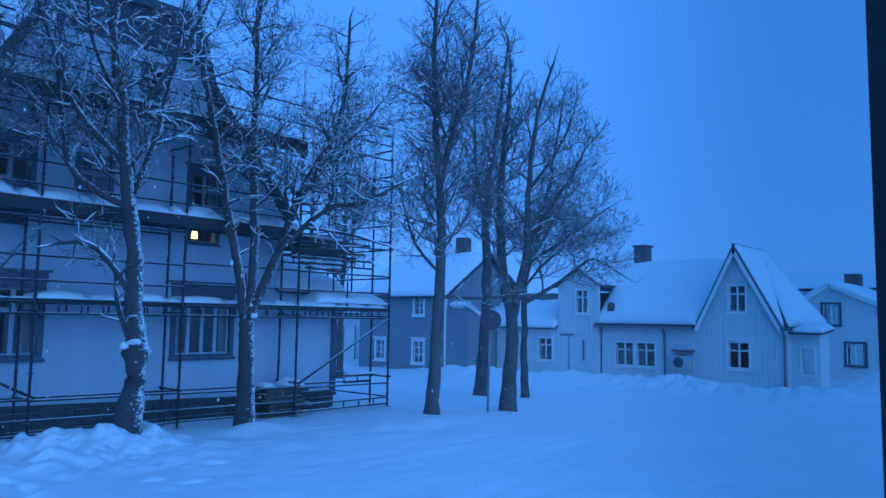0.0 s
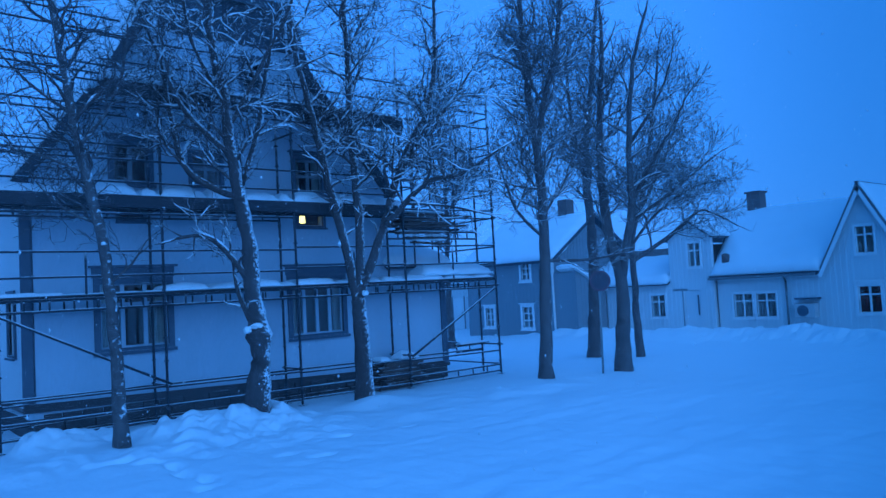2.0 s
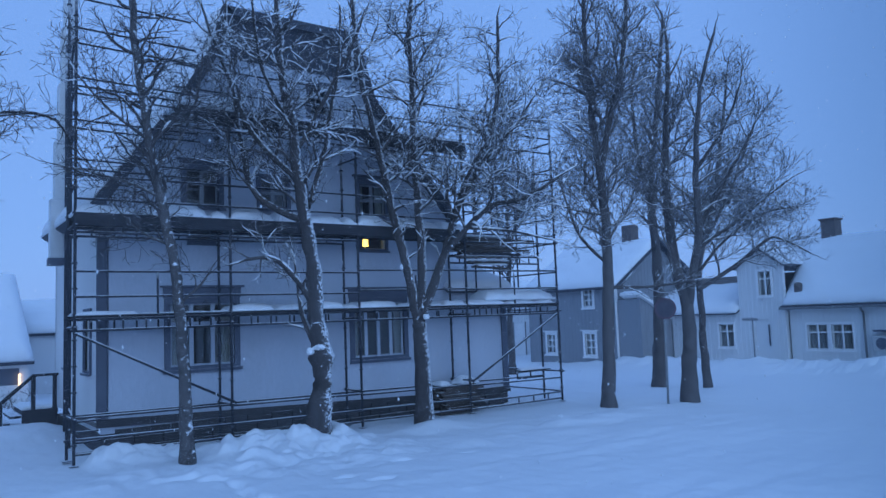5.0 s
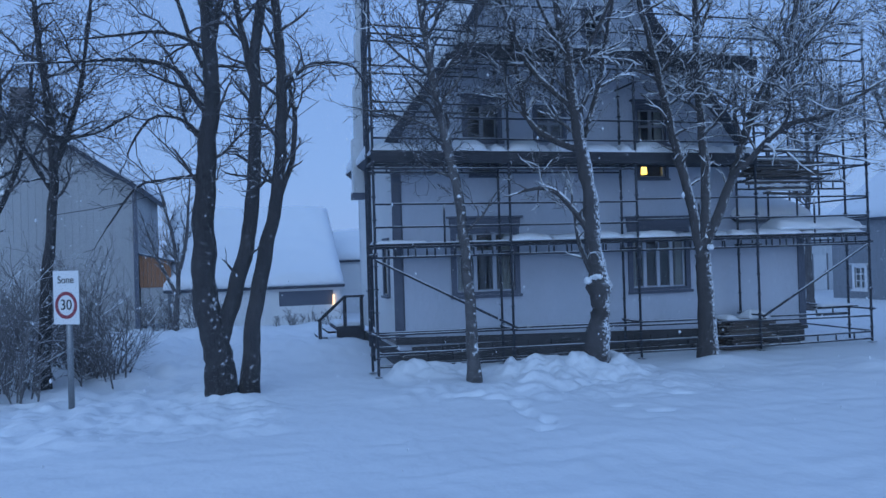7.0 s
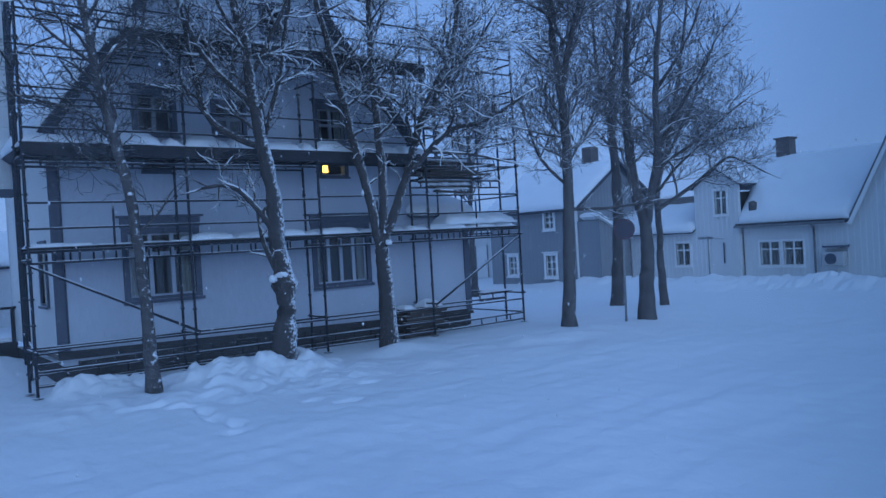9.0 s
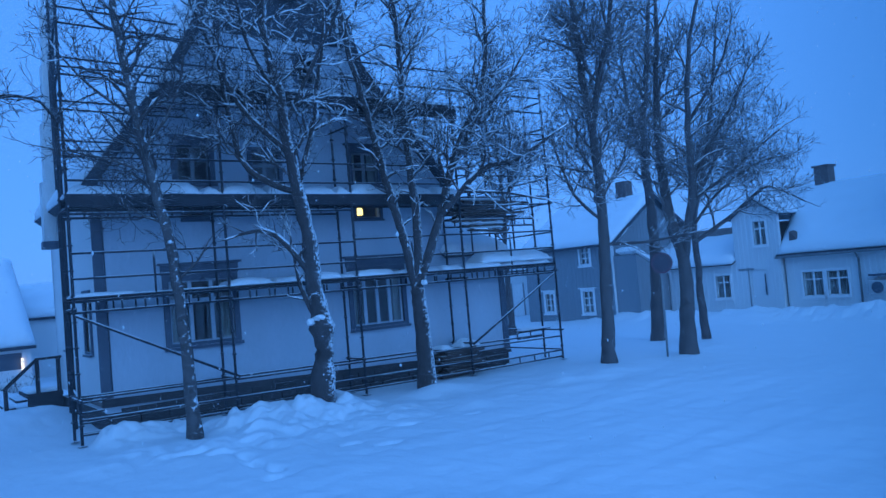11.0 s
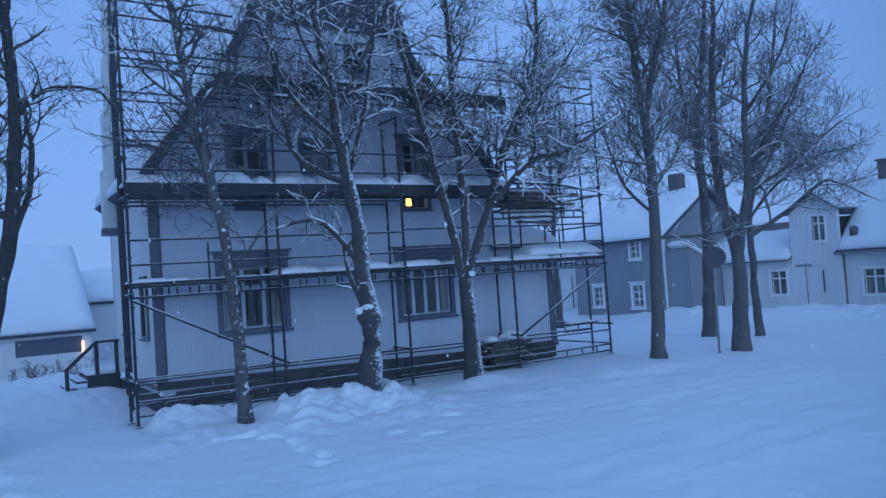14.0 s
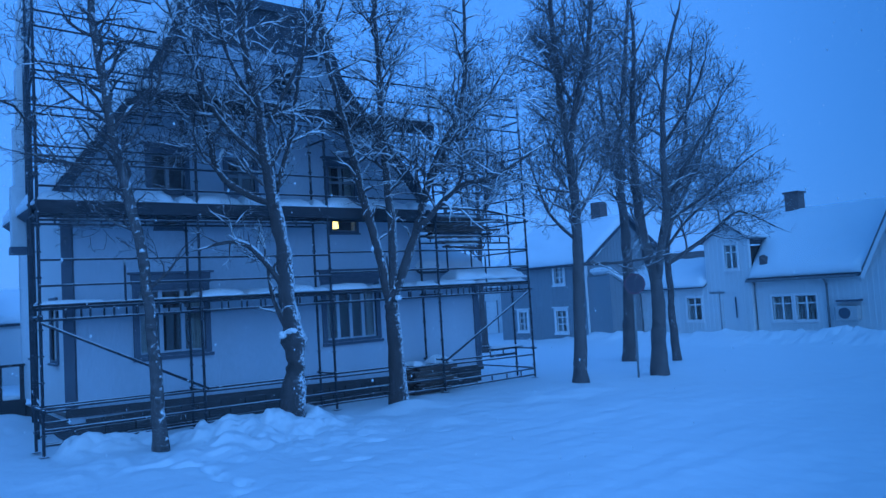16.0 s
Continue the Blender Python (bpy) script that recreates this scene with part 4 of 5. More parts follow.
tree("birch", (10.35, 15.09, 0.10), [
    ([(0, 0), (-0.02, 1.32), (-0.08, 2.37)], 0.20, 0.17),
    ([(-0.08, 2.30), (-0.36, 3.93), (-0.7, 5.49), (-1.1, 7.48), (-1.36, 8.96), (-1.5, 10.8)], 0.125, 0.05),
    ([(-0.08, 2.30), (0.06, 3.84), (-0.03, 5.69), (-0.05, 8.24), (-0.06, 9.82), (0.1, 12.0)], 0.12, 0.045),
    ([(-0.06, 2.45), (0.55, 3.89), (1.01, 5.27), (1.51, 6.12), (1.95, 7.2), (2.21, 8.42), (2.3, 10.4)], 0.13, 0.04),
    ([(0.68, 4.14), (1.73, 5.13), (2.62, 5.32), (3.59, 5.89)], 0.085, 0.03),
    ([(1.02, 5.46), (1.76, 6.78), (2.39, 7.02)], 0.06, 0.025),
    ([(1.2, 4.65), (2.2, 4.55), (3.2, 4.3)], 0.04, 0.018),
    ([(1.6, 6.3), (2.5, 7.2), (3.3, 8.4)], 0.045, 0.02)],
    33, "forked bare tree with snow on its windward side", BARK_SNOWY, TWIG_SNOWY, [(0.4, 8.9, 2.3, 4.0), (2.3, 7.6, 1.9, 3.4), (2.7, 5.2, 1.7, 1.3)], "roadside trees", gap=0.34, reach=1.8, angle=56, rise=0.4, wiggle=1.25, low=0.97, snowy=0.66, tips=0.0052, keep_off=(8.81, 15.09, 4.42))
tree("maple", (-0.48, 15.19, 0.10), [
    ([(0.10, 0), (0.03, 0.7), (-0.08, 1.3), (-0.18, 2.0), (-0.16, 3.64), (-0.05, 4.8), (0.04, 5.84), (0.0, 6.9), (-0.02, 8.6)], 0.27, 0.10),
    ([(0.05, 0.9), (0.18, 1.35), (0.36, 1.89), (0.61, 2.76), (0.75, 3.7), (0.81, 4.75), (0.86, 5.9), (0.91, 7.0), (1.25, 8.6)], 0.17, 0.08),
    ([(0.58, -0.1), (0.66, 0.8), (0.74, 1.6), (0.99, 2.75), (1.29, 4.19), (1.38, 5.89), (1.35, 7.03), (1.24, 8.6)], 0.17, 0.075),
    ([(0.86, 5.9), (0.66, 7.0), (0.45, 8.2)], 0.08, 0.05),
    ([(0.04, 6.5), (0.2, 7.4), (0.45, 8.4)], 0.07, 0.04),
    ([(1.38, 5.85), (1.83, 6.37), (2.35, 6.5), (2.86, 6.42), (3.1, 6.0)], 0.05, 0.018),
    ([(-0.05, 5.4), (-0.35, 5.85), (-0.62, 6.25), (-1.1, 6.35), (-1.6, 6.36), (-2.2, 6.3), (-2.82, 6.24)], 0.075, 0.02),
    ([(-0.02, 6.65), (-0.4, 6.85), (-0.91, 6.94), (-1.5, 6.85), (-2.07, 6.75)], 0.055, 0.02),
    ([(-0.1, 6.3), (-0.4, 7.1), (-0.7, 8.2)], 0.06, 0.025),
    ([(-0.15, 5.0), (-0.6, 5.3), (-1.1, 5.25), (-1.5, 4.6)], 0.045, 0.015),
    ([(-0.16, 4.2), (-0.34, 4.19), (-0.9, 4.1), (-1.34, 3.97), (-1.9, 3.2)], 0.04, 0.014),
    ([(1.2, 3.6), (1.55, 4.5), (1.62, 5.3), (1.6, 5.75)], 0.06, 0.045)],
    44, "large dark tree of several stems rising from one foot", BARK, TWIG_DARK, [(0.4, 7.3, 2.6, 2.6), (-1.4, 6.0, 1.9, 2.4), (0.5, 4.8, 1.2, 1.4)], "roadside trees", gap=0.5, reach=1.4, rise=0.35, wiggle=1.2, low=0.42, fine=0.66, snowy=0.10, depth_jitter=0.06)
tree("birch", (15.47, 13.90, 0.0), [
    ([(0, 0), (0.11, 2.07), (0.19, 4.41), (0.13, 6.32), (0.01, 7.93), (-0.08, 9.73), (-0.05, 11.4), (-0.02, 12.75)], 0.19, 0.04),
    ([(0.13, 6.32), (0.46, 7.78), (0.84, 9.09), (1.06, 10.75), (1.13, 12.44)], 0.09, 0.03),
    ([(0.12, 3.94), (-0.44, 4.56), (-0.8, 5.5), (-1.0, 6.3)], 0.055, 0.02),
    ([(0.17, 5.2), (-0.5, 5.35), (-1.2, 5.6)], 0.04, 0.015),
    ([(0.2, 3.23), (1.31, 3.2), (2.4, 3.31)], 0.05, 0.025)],
    55, "tall straight bare tree with one long low snowy branch", BARK_HAZED, TWIG, [(0.35, 9.5, 1.75, 4.3), (0.1, 5.9, 1.45, 2.2), (1.6, 3.3, 1.0, 0.5)], "trees by the street corner", gap=0.26, reach=2.0, rise=0.6, low=0.33, snowy=0.30, angle=52)
tree("birch", (17.57, 12.90, 0.0), [
    ([(0, 0), (0.09, 1.44), (0.11, 2.73), (-0.14, 4.03), (-0.24, 5.68), (-0.17, 7.4), (-0.02, 8.9), (0.05, 10.4)], 0.22, 0.04),
    ([(0.16, 2.73), (0.51, 4.53), (0.58, 6.52), (0.82, 8.37), (1.23, 9.7)], 0.13, 0.035),
    ([(0.43, 3.06), (1.48, 3.72), (2.3, 4.35), (2.7, 4.3), (3.3, 3.9)], 0.07, 0.022),
    ([(0.5, 4.69), (1.3, 6.0), (2.1, 7.3)], 0.08, 0.025),
    ([(0.58, 6.4), (1.4, 7.5), (1.9, 8.7)], 0.06, 0.022),
    ([(0.5, 4.2), (1.7, 5.0), (2.9, 5.9)], 0.06, 0.022),
    ([(0.3, 3.3), (1.2, 4.4), (2.3, 5.1), (3.1, 5.2)], 0.05, 0.02)],
    66, "broad-crowned bare tree beside the round sign", BARK_HAZED, TWIG, [(1.1, 7.0, 2.0, 3.2), (1.9, 5.8, 1.75, 2.0), (2.2, 4.5, 1.4, 1.0), (-0.1, 6.5, 1.2, 2.6)], "trees by the street corner", gap=0.50, reach=1.8, rise=0.55, low=0.36, snowy=0.16, angle=52)
tree("birch", (20.80, 16.42, 0.05), [
    ([(0, 0), (0.14, 1.9), (0.19, 4.27), (0.13, 6.89), (0.5, 9.36), (0.9, 12.6)], 0.22, 0.05),
    ([(0.15, 6.0), (-0.2, 7.8), (-0.3, 9.8), (-0.2, 11.2)], 0.08, 0.03)],
    77, "tall bare tree behind the round sign", BARK_HAZED, TWIG, [(0.45, 9.2, 1.6, 4.6)], "trees by the street corner", gap=0.34, reach=1.8, rise=0.6, low=0.40, snowy=0.1, angle=50)
tree("birch", (21.31, 14.89, 0.02), [
    ([(0, 0), (-0.03, 1.96), (0, 3.9), (0.38, 5.46), (0.9, 7.84), (1.25, 10.2)], 0.13, 0.035),
    ([(0.2, 4.7), (1.1, 6.3), (1.9, 8.2)], 0.06, 0.025)],
    88, "slim bare tree leaning outward at the street corner", BARK_HAZED, TWIG, [(0.9, 8.2, 1.5, 3.2), (1.5, 6.8, 1.5, 2.2)], "trees by the street corner", gap=0.34, reach=1.7, rise=0.6, low=0.42, snowy=0.1, angle=50)
tree("rowan", (-4.08, 17.53, 0.40), [
    ([(0, 0), (0.15, 2.08), (0.31, 4.25), (0.19, 6.05), (0.02, 7.84), (-0.07, 8.78)], 0.14, 0.04),
    ([(0.31, 4.25), (0.72, 5.48), (0.97, 6.73), (1.11, 7.98)], 0.07, 0.03),
    ([(0.25, 3.88), (-0.36, 4.94), (-0.65, 5.63)], 0.06, 0.03),
    ([(0.28, 5.0), (1.1, 5.1), (1.9, 5.6)], 0.045, 0.018)],
    99, "bare tree in a garden hedge", BARK, TWIG_DARK, [(0.2, 6.6, 2.0, 2.8)], "garden trees", gap=0.42, reach=1.6, rise=0.5, wiggle=1.2, low=0.4, snowy=0.15)
tree("rowan", (-5.6, 19.6, 0.40), [
    ([(0, 0), (-0.1, 2.2), (0.1, 4.1), (0.25, 6.0), (0.2, 8.2)], 0.12, 0.04),
    ([(0.05, 3.2), (0.6, 4.6), (0.9, 6.2), (1.0, 7.4)], 0.07, 0.03)],
    101, "bare tree in a garden hedge", BARK, TWIG_DARK, [(0.3, 6.4, 2.1, 2.9)], "garden trees", gap=0.42, reach=1.6, rise=0.5, wiggle=1.2, low=0.36, snowy=0.1)
tree("rowan", (-2.24, 27.9, 0.4), [
    ([(0, 0), (0.14, 1.78), (-0.1, 3.57), (-0.44, 4.96)], 0.10, 0.03),
    ([(0.14, 1.0), (-0.5, 2.4), (-1.0, 3.9)], 0.07, 0.025),
    ([(0.14, 1.78), (0.46, 3.17), (0.59, 4.97)], 0.08, 0.03)],
    111, "small bare tree before a snowy shed", BARK_HAZED, TWIG, [(-0.2, 3.7, 1.5, 2.2)], "garden trees", gap=0.3, reach=1.1, rise=0.9, low=0.35, angle=38)
tree("birch", (21.9, 25.1, 0.0), [
    ([(0, 0), (0.0, 3.0), (0.08, 5.6), (0.05, 7.8), (0.01, 9.6)], 0.16, 0.04),
    ([(0.08, 5.6), (0.71, 7.2), (1.14, 8.8)], 0.07, 0.03)],
    122, "bare tree in the yard behind the scaffolding", BARK_HAZED, TWIG, [(0.2, 7.4, 1.9, 3.4)], "garden trees", gap=0.28, reach=1.6, rise=0.7, low=0.42, angle=44)


def clump(at, r, seed, label):
    bm = bmesh.new()
    bmesh.ops.create_icosphere(bm, subdivisions=3, radius=1.0)
    for v in bm.verts:
        k = 1 + 0.55 * noise.noise(v.co * 1.6 + Vector((seed, 0, 0))) + 0.30 * noise.noise(v.co * 4.1 + Vector((0, seed, 0)))
        v.co = Vector((v.co.x * r[0], v.co.y * r[1], v.co.z * r[2])) * k + Vector(at)
    return tagged(mesh_object("snow_clump", bm, SNOW_ROOF, True), label, "snow", kind="stuff")


for k, (x, y, z, r) in enumerate([(7.30, 14.50, 2.06, (0.13, 0.11, 0.065)), (7.43, 14.52, 1.95, (0.09, 0.09, 0.10)), (7.12, 14.58, 1.98, (0.09, 0.09, 0.08)), (10.38, 14.95, 2.62, (0.09, 0.08, 0.07))]):
    clump((x, y, z), r, 3.1 * k, "wet snow lodged against a tree trunk")


def bush(at, seed, stems, height, label):
    rng = random.Random(seed)
    verts, faces = [], []

    def shoot(p, d, length, r, lvl):
        n = 6
        path = [p]
        for _ in range(n):
            d = (d + Vector((rng.gauss(0, 0.13), rng.gauss(0, 0.13), rng.gauss(0.02, 0.10)))).normalized()
            path.append(path[-1] + d * (length / n))
        tube_into(verts, faces, path, [max(0.005, r * (1 - 0.7 * i / n)) for i in range(n + 1)], 4 if lvl == 0 else 3)
        if lvl < 2:
            for _ in range(7 if lvl == 0 else 5):
                i = rng.randrange(1, n)
                o = Vector((rng.gauss(0, 1), rng.gauss(0, 1), rng.gauss(0.4, 0.6))).normalized()
                shoot(path[i], d * 0.6 + o * 0.8, length * rng.uniform(0.3, 0.55), r * 0.5, lvl + 1)

    for _ in range(stems):
        a, s = rng.uniform(0, 6.28), abs(rng.gauss(0, 0.35))
        base = Vector(at) + Vector((math.cos(a) * s, math.sin(a) * s, -0.15))
        shoot(base, Vector((math.cos(a) * 0.35, math.sin(a) * 0.35, 1)), height * rng.uniform(0.6, 1.1), 0.022, 0)
    ob = raw_object("bush", verts, faces, TWIG, False)
    return tagged(ob, label, "bush", "garden hedge")


for k, (bx, by, st, hh) in enumerate([(-2.9, 18.3, 22, 1.7), (-3.4, 18.8, 18, 1.5), (-4.35, 16.6, 16, 2.4), (-4.8, 17.2, 14, 2.6), (-5.2, 18.0, 14, 2.2), (-4.0, 20.2, 18, 2.6), (-5.0, 20.8, 16, 2.8),
                                      (-1.4, 27.5, 14, 1.5), (-2.6, 28.3, 14, 1.6), (3.0, 28.6, 8, 0.7), (2.0, 28.4, 8, 0.6)]):
    bush((bx, by, ground_height(bx, by)), 200 + k, st, hh, "bare tangled garden bush dusted with snow")


# ---------------------------------------------------------------- houses across the street
def panel(parent, m, a0, a1, zb, line, holes, thick, paint, batten, step, label=""):
    w = part("wall", wall_mesh(m, a0, a1, zb, line, holes, thick), paint, parent, label)
    battens(w, m, a0, a1, zb, line, holes, step, 0.05, batten)
    return w


WX, WY = 30.5, 17.1  # street front of the white house, its far end
white = thing("house", (WX + 2.5, 13, 0), "white wooden house with steep pointed front gable under thick snow", "house")
WM = side(WX, WY)
WL = [(0, 2.55), (4.40, 2.55), (4.401, 2.50), (6.08, 5.70), (7.80, 2.50), (8.0, 2.50)]
WO = [(0.72, 1.55, 0.72, 1.72), (1.72, 2.55, 0.72, 1.72), (5.72, 6.52, 0.85, 1.86), (5.78, 6.42, 3.10, 4.12)]
panel(white, WM, 0, 8.0, 0.0, WL, WO, 0.2, WHITE_PAINT, WHITE_BATTEN, 0.22, "white vertical board wall")
# nearly closed curtains are added to lighten these panes like haze
for o in WO[:2]:
    window(white, WM, *o, 2, (0.68,), WHITE_TRIM, WHITE_TRIM, 0.09, label="white window with crossed bars", bars=0.035, back=(CURTAIN, 0.98))
window(white, WM, *WO[2], 2, (0.68,), WHITE_TRIM, WHITE_TRIM, 0.10, 0.12, "white window with red curtains and a lit candle lamp", 0.035, back=(RED_CLOTH, 0.7))
window(white, WM, *WO[3], 2, (0.68,), WHITE_TRIM, WHITE_TRIM, 0.09, 0, "white gable window with crossed bars", 0.035, back=(CURTAIN, 0.98))
wy = lambda a: WY - a
WB = WX + 5.0
part("wall", one_box(WX + 0.21, WB - 0.2, wy(8.0), wy(7.8), 0, 2.5), WHITE_PAINT, white)
part("wall", one_box(WX + 0.21, WB - 0.2, WY - 0.2, WY, 0, 2.6), WHITE_PAINT, white)
part("wall", one_box(WB - 0.2, WB, wy(8.0), WY, 0, 2.5), WHITE_PAINT, white)
# added inner wall that blocks the light behind the windows
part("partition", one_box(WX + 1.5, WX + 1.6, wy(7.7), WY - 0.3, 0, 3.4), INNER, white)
RX, RZ = WX + 2.4, 5.40
RE, EE = 10.8, wy(8.15)  # where ridge and eaves end at the hipped end
GL, GR = wy(4.45), wy(7.75)
ex = WX - 0.35
part("roof", slab((ex, WY + 0.2, 2.45), (RX, WY + 0.2, RZ), (RX, GL - 0.6, RZ), (ex, GL, 2.45), 0.12), ROOF_DARK, white, "dark roof slope")
snow_part("snow_cover", ((ex + 0.06, WY + 0.15, 2.52), (RX, WY + 0.15, RZ + 0.02), (RX, GL - 0.9, RZ + 0.02), (ex + 0.06, GL - 0.05, 2.52)), 0.24, white, 12, "thick smooth snow on the roof", nu=40, nv=24)
part("roof", slab((WB + 0.35, WY + 0.2, 2.45), (RX, WY + 0.2, RZ), (RX, RE, RZ), (WB + 0.35, EE, 2.45), 0.12), ROOF_DARK, white)
snow_part("snow_cover", ((WB + 0.25, WY + 0.15, 2.55), (RX, WY + 0.15, RZ + 0.02), (RX, RE, RZ + 0.02), (WB + 0.25, EE + 0.1, 2.55)), 0.24, white, 16)
part("roof", slab((ex, EE, 2.45), (WB + 0.35, EE, 2.45), (RX + 0.02, RE, RZ), (RX - 0.02, RE, RZ), 0.12), ROOF_DARK, white)
snow_part("snow_cover", ((ex + 0.1, EE + 0.1, 2.53), (WB + 0.25, EE + 0.1, 2.53), (RX + 0.05, RE, RZ + 0.02), (RX - 0.05, RE, RZ + 0.02)), 0.22, white, 13)
# corner porch with its own little roof
PW = side(WX + 0.35, wy(8.003))
PO = [(0.40, 0.82, 0.72, 1.72)]
panel(white, PW, 0, 1.02, 0.0, [(0, 2.25), (1.02, 2.25)], PO, 0.12, WHITE_PAINT, WHITE_BATTEN, 0.22)
window(white, PW, *PO[0], 1, (0.68,), WHITE_TRIM, WHITE_TRIM, 0.07, label="narrow porch window", bars=0.03)
part("wall", one_box(WX + 0.48, WX + 1.6, wy(9.02), wy(8.9), 0, 2.25), WHITE_PAINT, white)
part("roof", slab((WX + 0.0, wy(7.9), 2.32), (WX + 0.0, wy(9.2), 2.30), (WX + 1.8, wy(9.2), 2.45), (WX + 1.8, wy(7.9), 2.50), 0.07), ROOF_DARK, white)
snow_part("snow_cover", ((WX + 0.02, wy(8.1), 2.33), (WX + 0.02, wy(9.2), 2.31), (WX + 1.8, wy(9.2), 2.46), (WX + 1.8, wy(8.1), 2.50)), 0.22, white, 19)
# dark cheek where the roof meets the taller wing
bm = bmesh.new()
hexa(bm, [(WX - 0.15, 16.75, 2.62), (WX - 0.15, 16.05, 2.66), (WX + 0.9, 16.05, 2.66), (WX + 0.9, 16.75, 2.62), (WX - 0.1, 16.75, 3.45), (WX - 0.1, 16.05, 2.72), (WX + 0.9, 16.05, 3.3), (WX + 0.9, 16.75, 3.6)])
part("roof_cheek", bm, BRICK, white, "dark boarded cheek on the roof")
# steep front gable roof
for a0, a1 in ((4.38, 6.08), (7.92, 6.08)):
    part("roof", slab((WX - 0.30, wy(a0), 2.42), (WX - 0.30, wy(a1), 5.80), (WX + 3.4, wy(a1), 5.80), (WX + 3.4, wy(a0), 2.42), 0.07), GUTTER, white)
    snow_part("snow_cover", ((WX - 0.24, wy(a0) , 2.43), (WX - 0.24, wy(a1), 5.81), (WX + 3.4, wy(a1), 5.81), (WX + 3.4, wy(a0), 2.43)), 0.09, white, 14)
    part("bargeboard", slab((WX - 0.295, wy(a0), 2.34), (WX - 0.295, wy(a1), 5.715), (WX - 0.262, wy(a1), 5.715), (WX - 0.262, wy(a0), 2.34), 0.17), WHITE_TRIM, white, "white bargeboard")
part("ridge_cap", one_box(WX - 0.31, WX + 3.2, wy(6.08) - 0.06, wy(6.08) + 0.06, 5.74, 5.815), GUTTER, white)
for a0, a1 in ((-0.2, 4.35), (7.85, 8.2)):
    part("gutter", one_box(WX - 0.46, WX - 0.36, wy(a1), wy(a0), 2.36, 2.46), GUTTER, white, "dark gutter")
for a, z in ((3.05, 0.1), (7.9, 0.1)):
    tube_part("downpipe", (WX - 0.12, wy(a), z), (WX - 0.12, wy(a), 2.15), 0.045, GUTTER, white)
    tube_part("downpipe", (WX - 0.12, wy(a), 2.15), (WX - 0.38, wy(a), 2.40), 0.045, GUTTER, white)
chim = part("chimney", one_box(RX - 0.3, RX + 0.3, 15.95, 16.55, 5.0, 6.15), BRICK, white, "dark brick chimney")
part("chimney_cap", one_box(RX - 0.36, RX + 0.36, 15.89, 16.61, 6.151, 6.23), BRICK, chim)
pump = thing("heat_pump", (WX - 0.2, wy(3.95), 0.8), "boxy heat pump under a small shelf on a white wall", "heat pump")
part("casing", soft_box(WX - 0.42, WX - 0.03, wy(4.25), wy(3.45), 0.70, 1.25, 0.02), HEAT_PUMP, pump)
bm = bmesh.new()
bmesh.ops.create_cone(bm, cap_ends=True, segments=24, radius1=0.22, radius2=0.22, depth=0.02, matrix=pose(WX - 0.43, wy(3.78), 0.98, 0, 90, 0))
part("fan_grille", bm, DARK_TRIM, pump, "round dark fan grille")
part("shelf", one_box(WX - 0.46, WX - 0.03, wy(4.35), wy(3.50), 1.42, 1.50), DARK_TRIM, pump)
candle = thing("candle_lamp", (WX + 0.2, wy(6.1), 1.0), "small lit lamp in a red-curtained window", "lamp")
bm = bmesh.new()
bmesh.ops.create_uvsphere(bm, u_segments=12, v_segments=8, radius=0.05, matrix=pose(WX + 0.14, wy(6.10), 1.30))
part("bulb", bm, SMALL_GLOW, candle, "", True)
part("stem", one_box(WX + 0.12, WX + 0.16, wy(6.12), wy(6.08), 0.86, 1.25), WHITE_TRIM, candle)
# white wing beyond it: a tall gabled part and a low part
wing = thing("house", (WX + 2, 19.6, 0), "white wooden wing with a tall gable and a low snowy roof", "house")
NM = side(WX - 0.25, 24.0)
NL = [(0, 2.35), (4.75, 2.35), (4.751, 4.25), (5.9, 5.0), (6.85, 4.3)]
NO = [(3.68, 4.40, 0.78, 1.80), (5.75, 6.32, 3.0, 4.05), (5.42, 6.20, 0.0, 1.95)]
panel(wing, NM, 0, 6.85, 0.0, NL, NO, 0.2, WHITE_PAINT, WHITE_BATTEN, 0.22, "white vertical board wall")
# added full curtains, again to pale the glass as haze would
window(wing, NM, *NO[0], 2, (0.68,), WHITE_TRIM, WHITE_TRIM, 0.09, 0, "white window with crossed bars", 0.035, back=(CURTAIN, 0.98))
window(wing, NM, *NO[1], 2, (0.68,), WHITE_TRIM, WHITE_TRIM, 0.09, 0, "white upper window", 0.035, back=(CURTAIN, 0.98))
door = part("door", one_box(5.43, 6.19, 0.05, 0.10, 0.0, 1.94, m=NM), WHITE_PAINT, wing, "plain white door")
part("handle", one_box(6.05, 6.09, 0.0, 0.048, 0.85, 1.75, m=NM), DARK_TRIM, door, "long dark door pull")
for y0, y1 in ((17.2, 17.4), (23.8, 24.0)):
    part("wall", one_box(WX - 0.04, WX + 6, y0, y1, 0, 2.3), WHITE_PAINT, wing)
# another added light block inside the wing
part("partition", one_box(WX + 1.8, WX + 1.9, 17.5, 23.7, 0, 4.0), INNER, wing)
part("roof", slab((WX - 0.55, 24.3, 2.28), (WX - 0.55, 19.27, 2.28), (WX + 3.0, 19.27, 3.9), (WX + 3.0, 24.3, 3.9), 0.06), ROOF_DARK, wing)
snow_part("snow_cover", ((WX - 0.5, 24.3, 2.30), (WX - 0.54, 19.27, 2.30), (WX + 3.0, 19.27, 3.92), (WX + 3.0, 24.3, 3.92)), 0.28, wing, 21, nu=24)
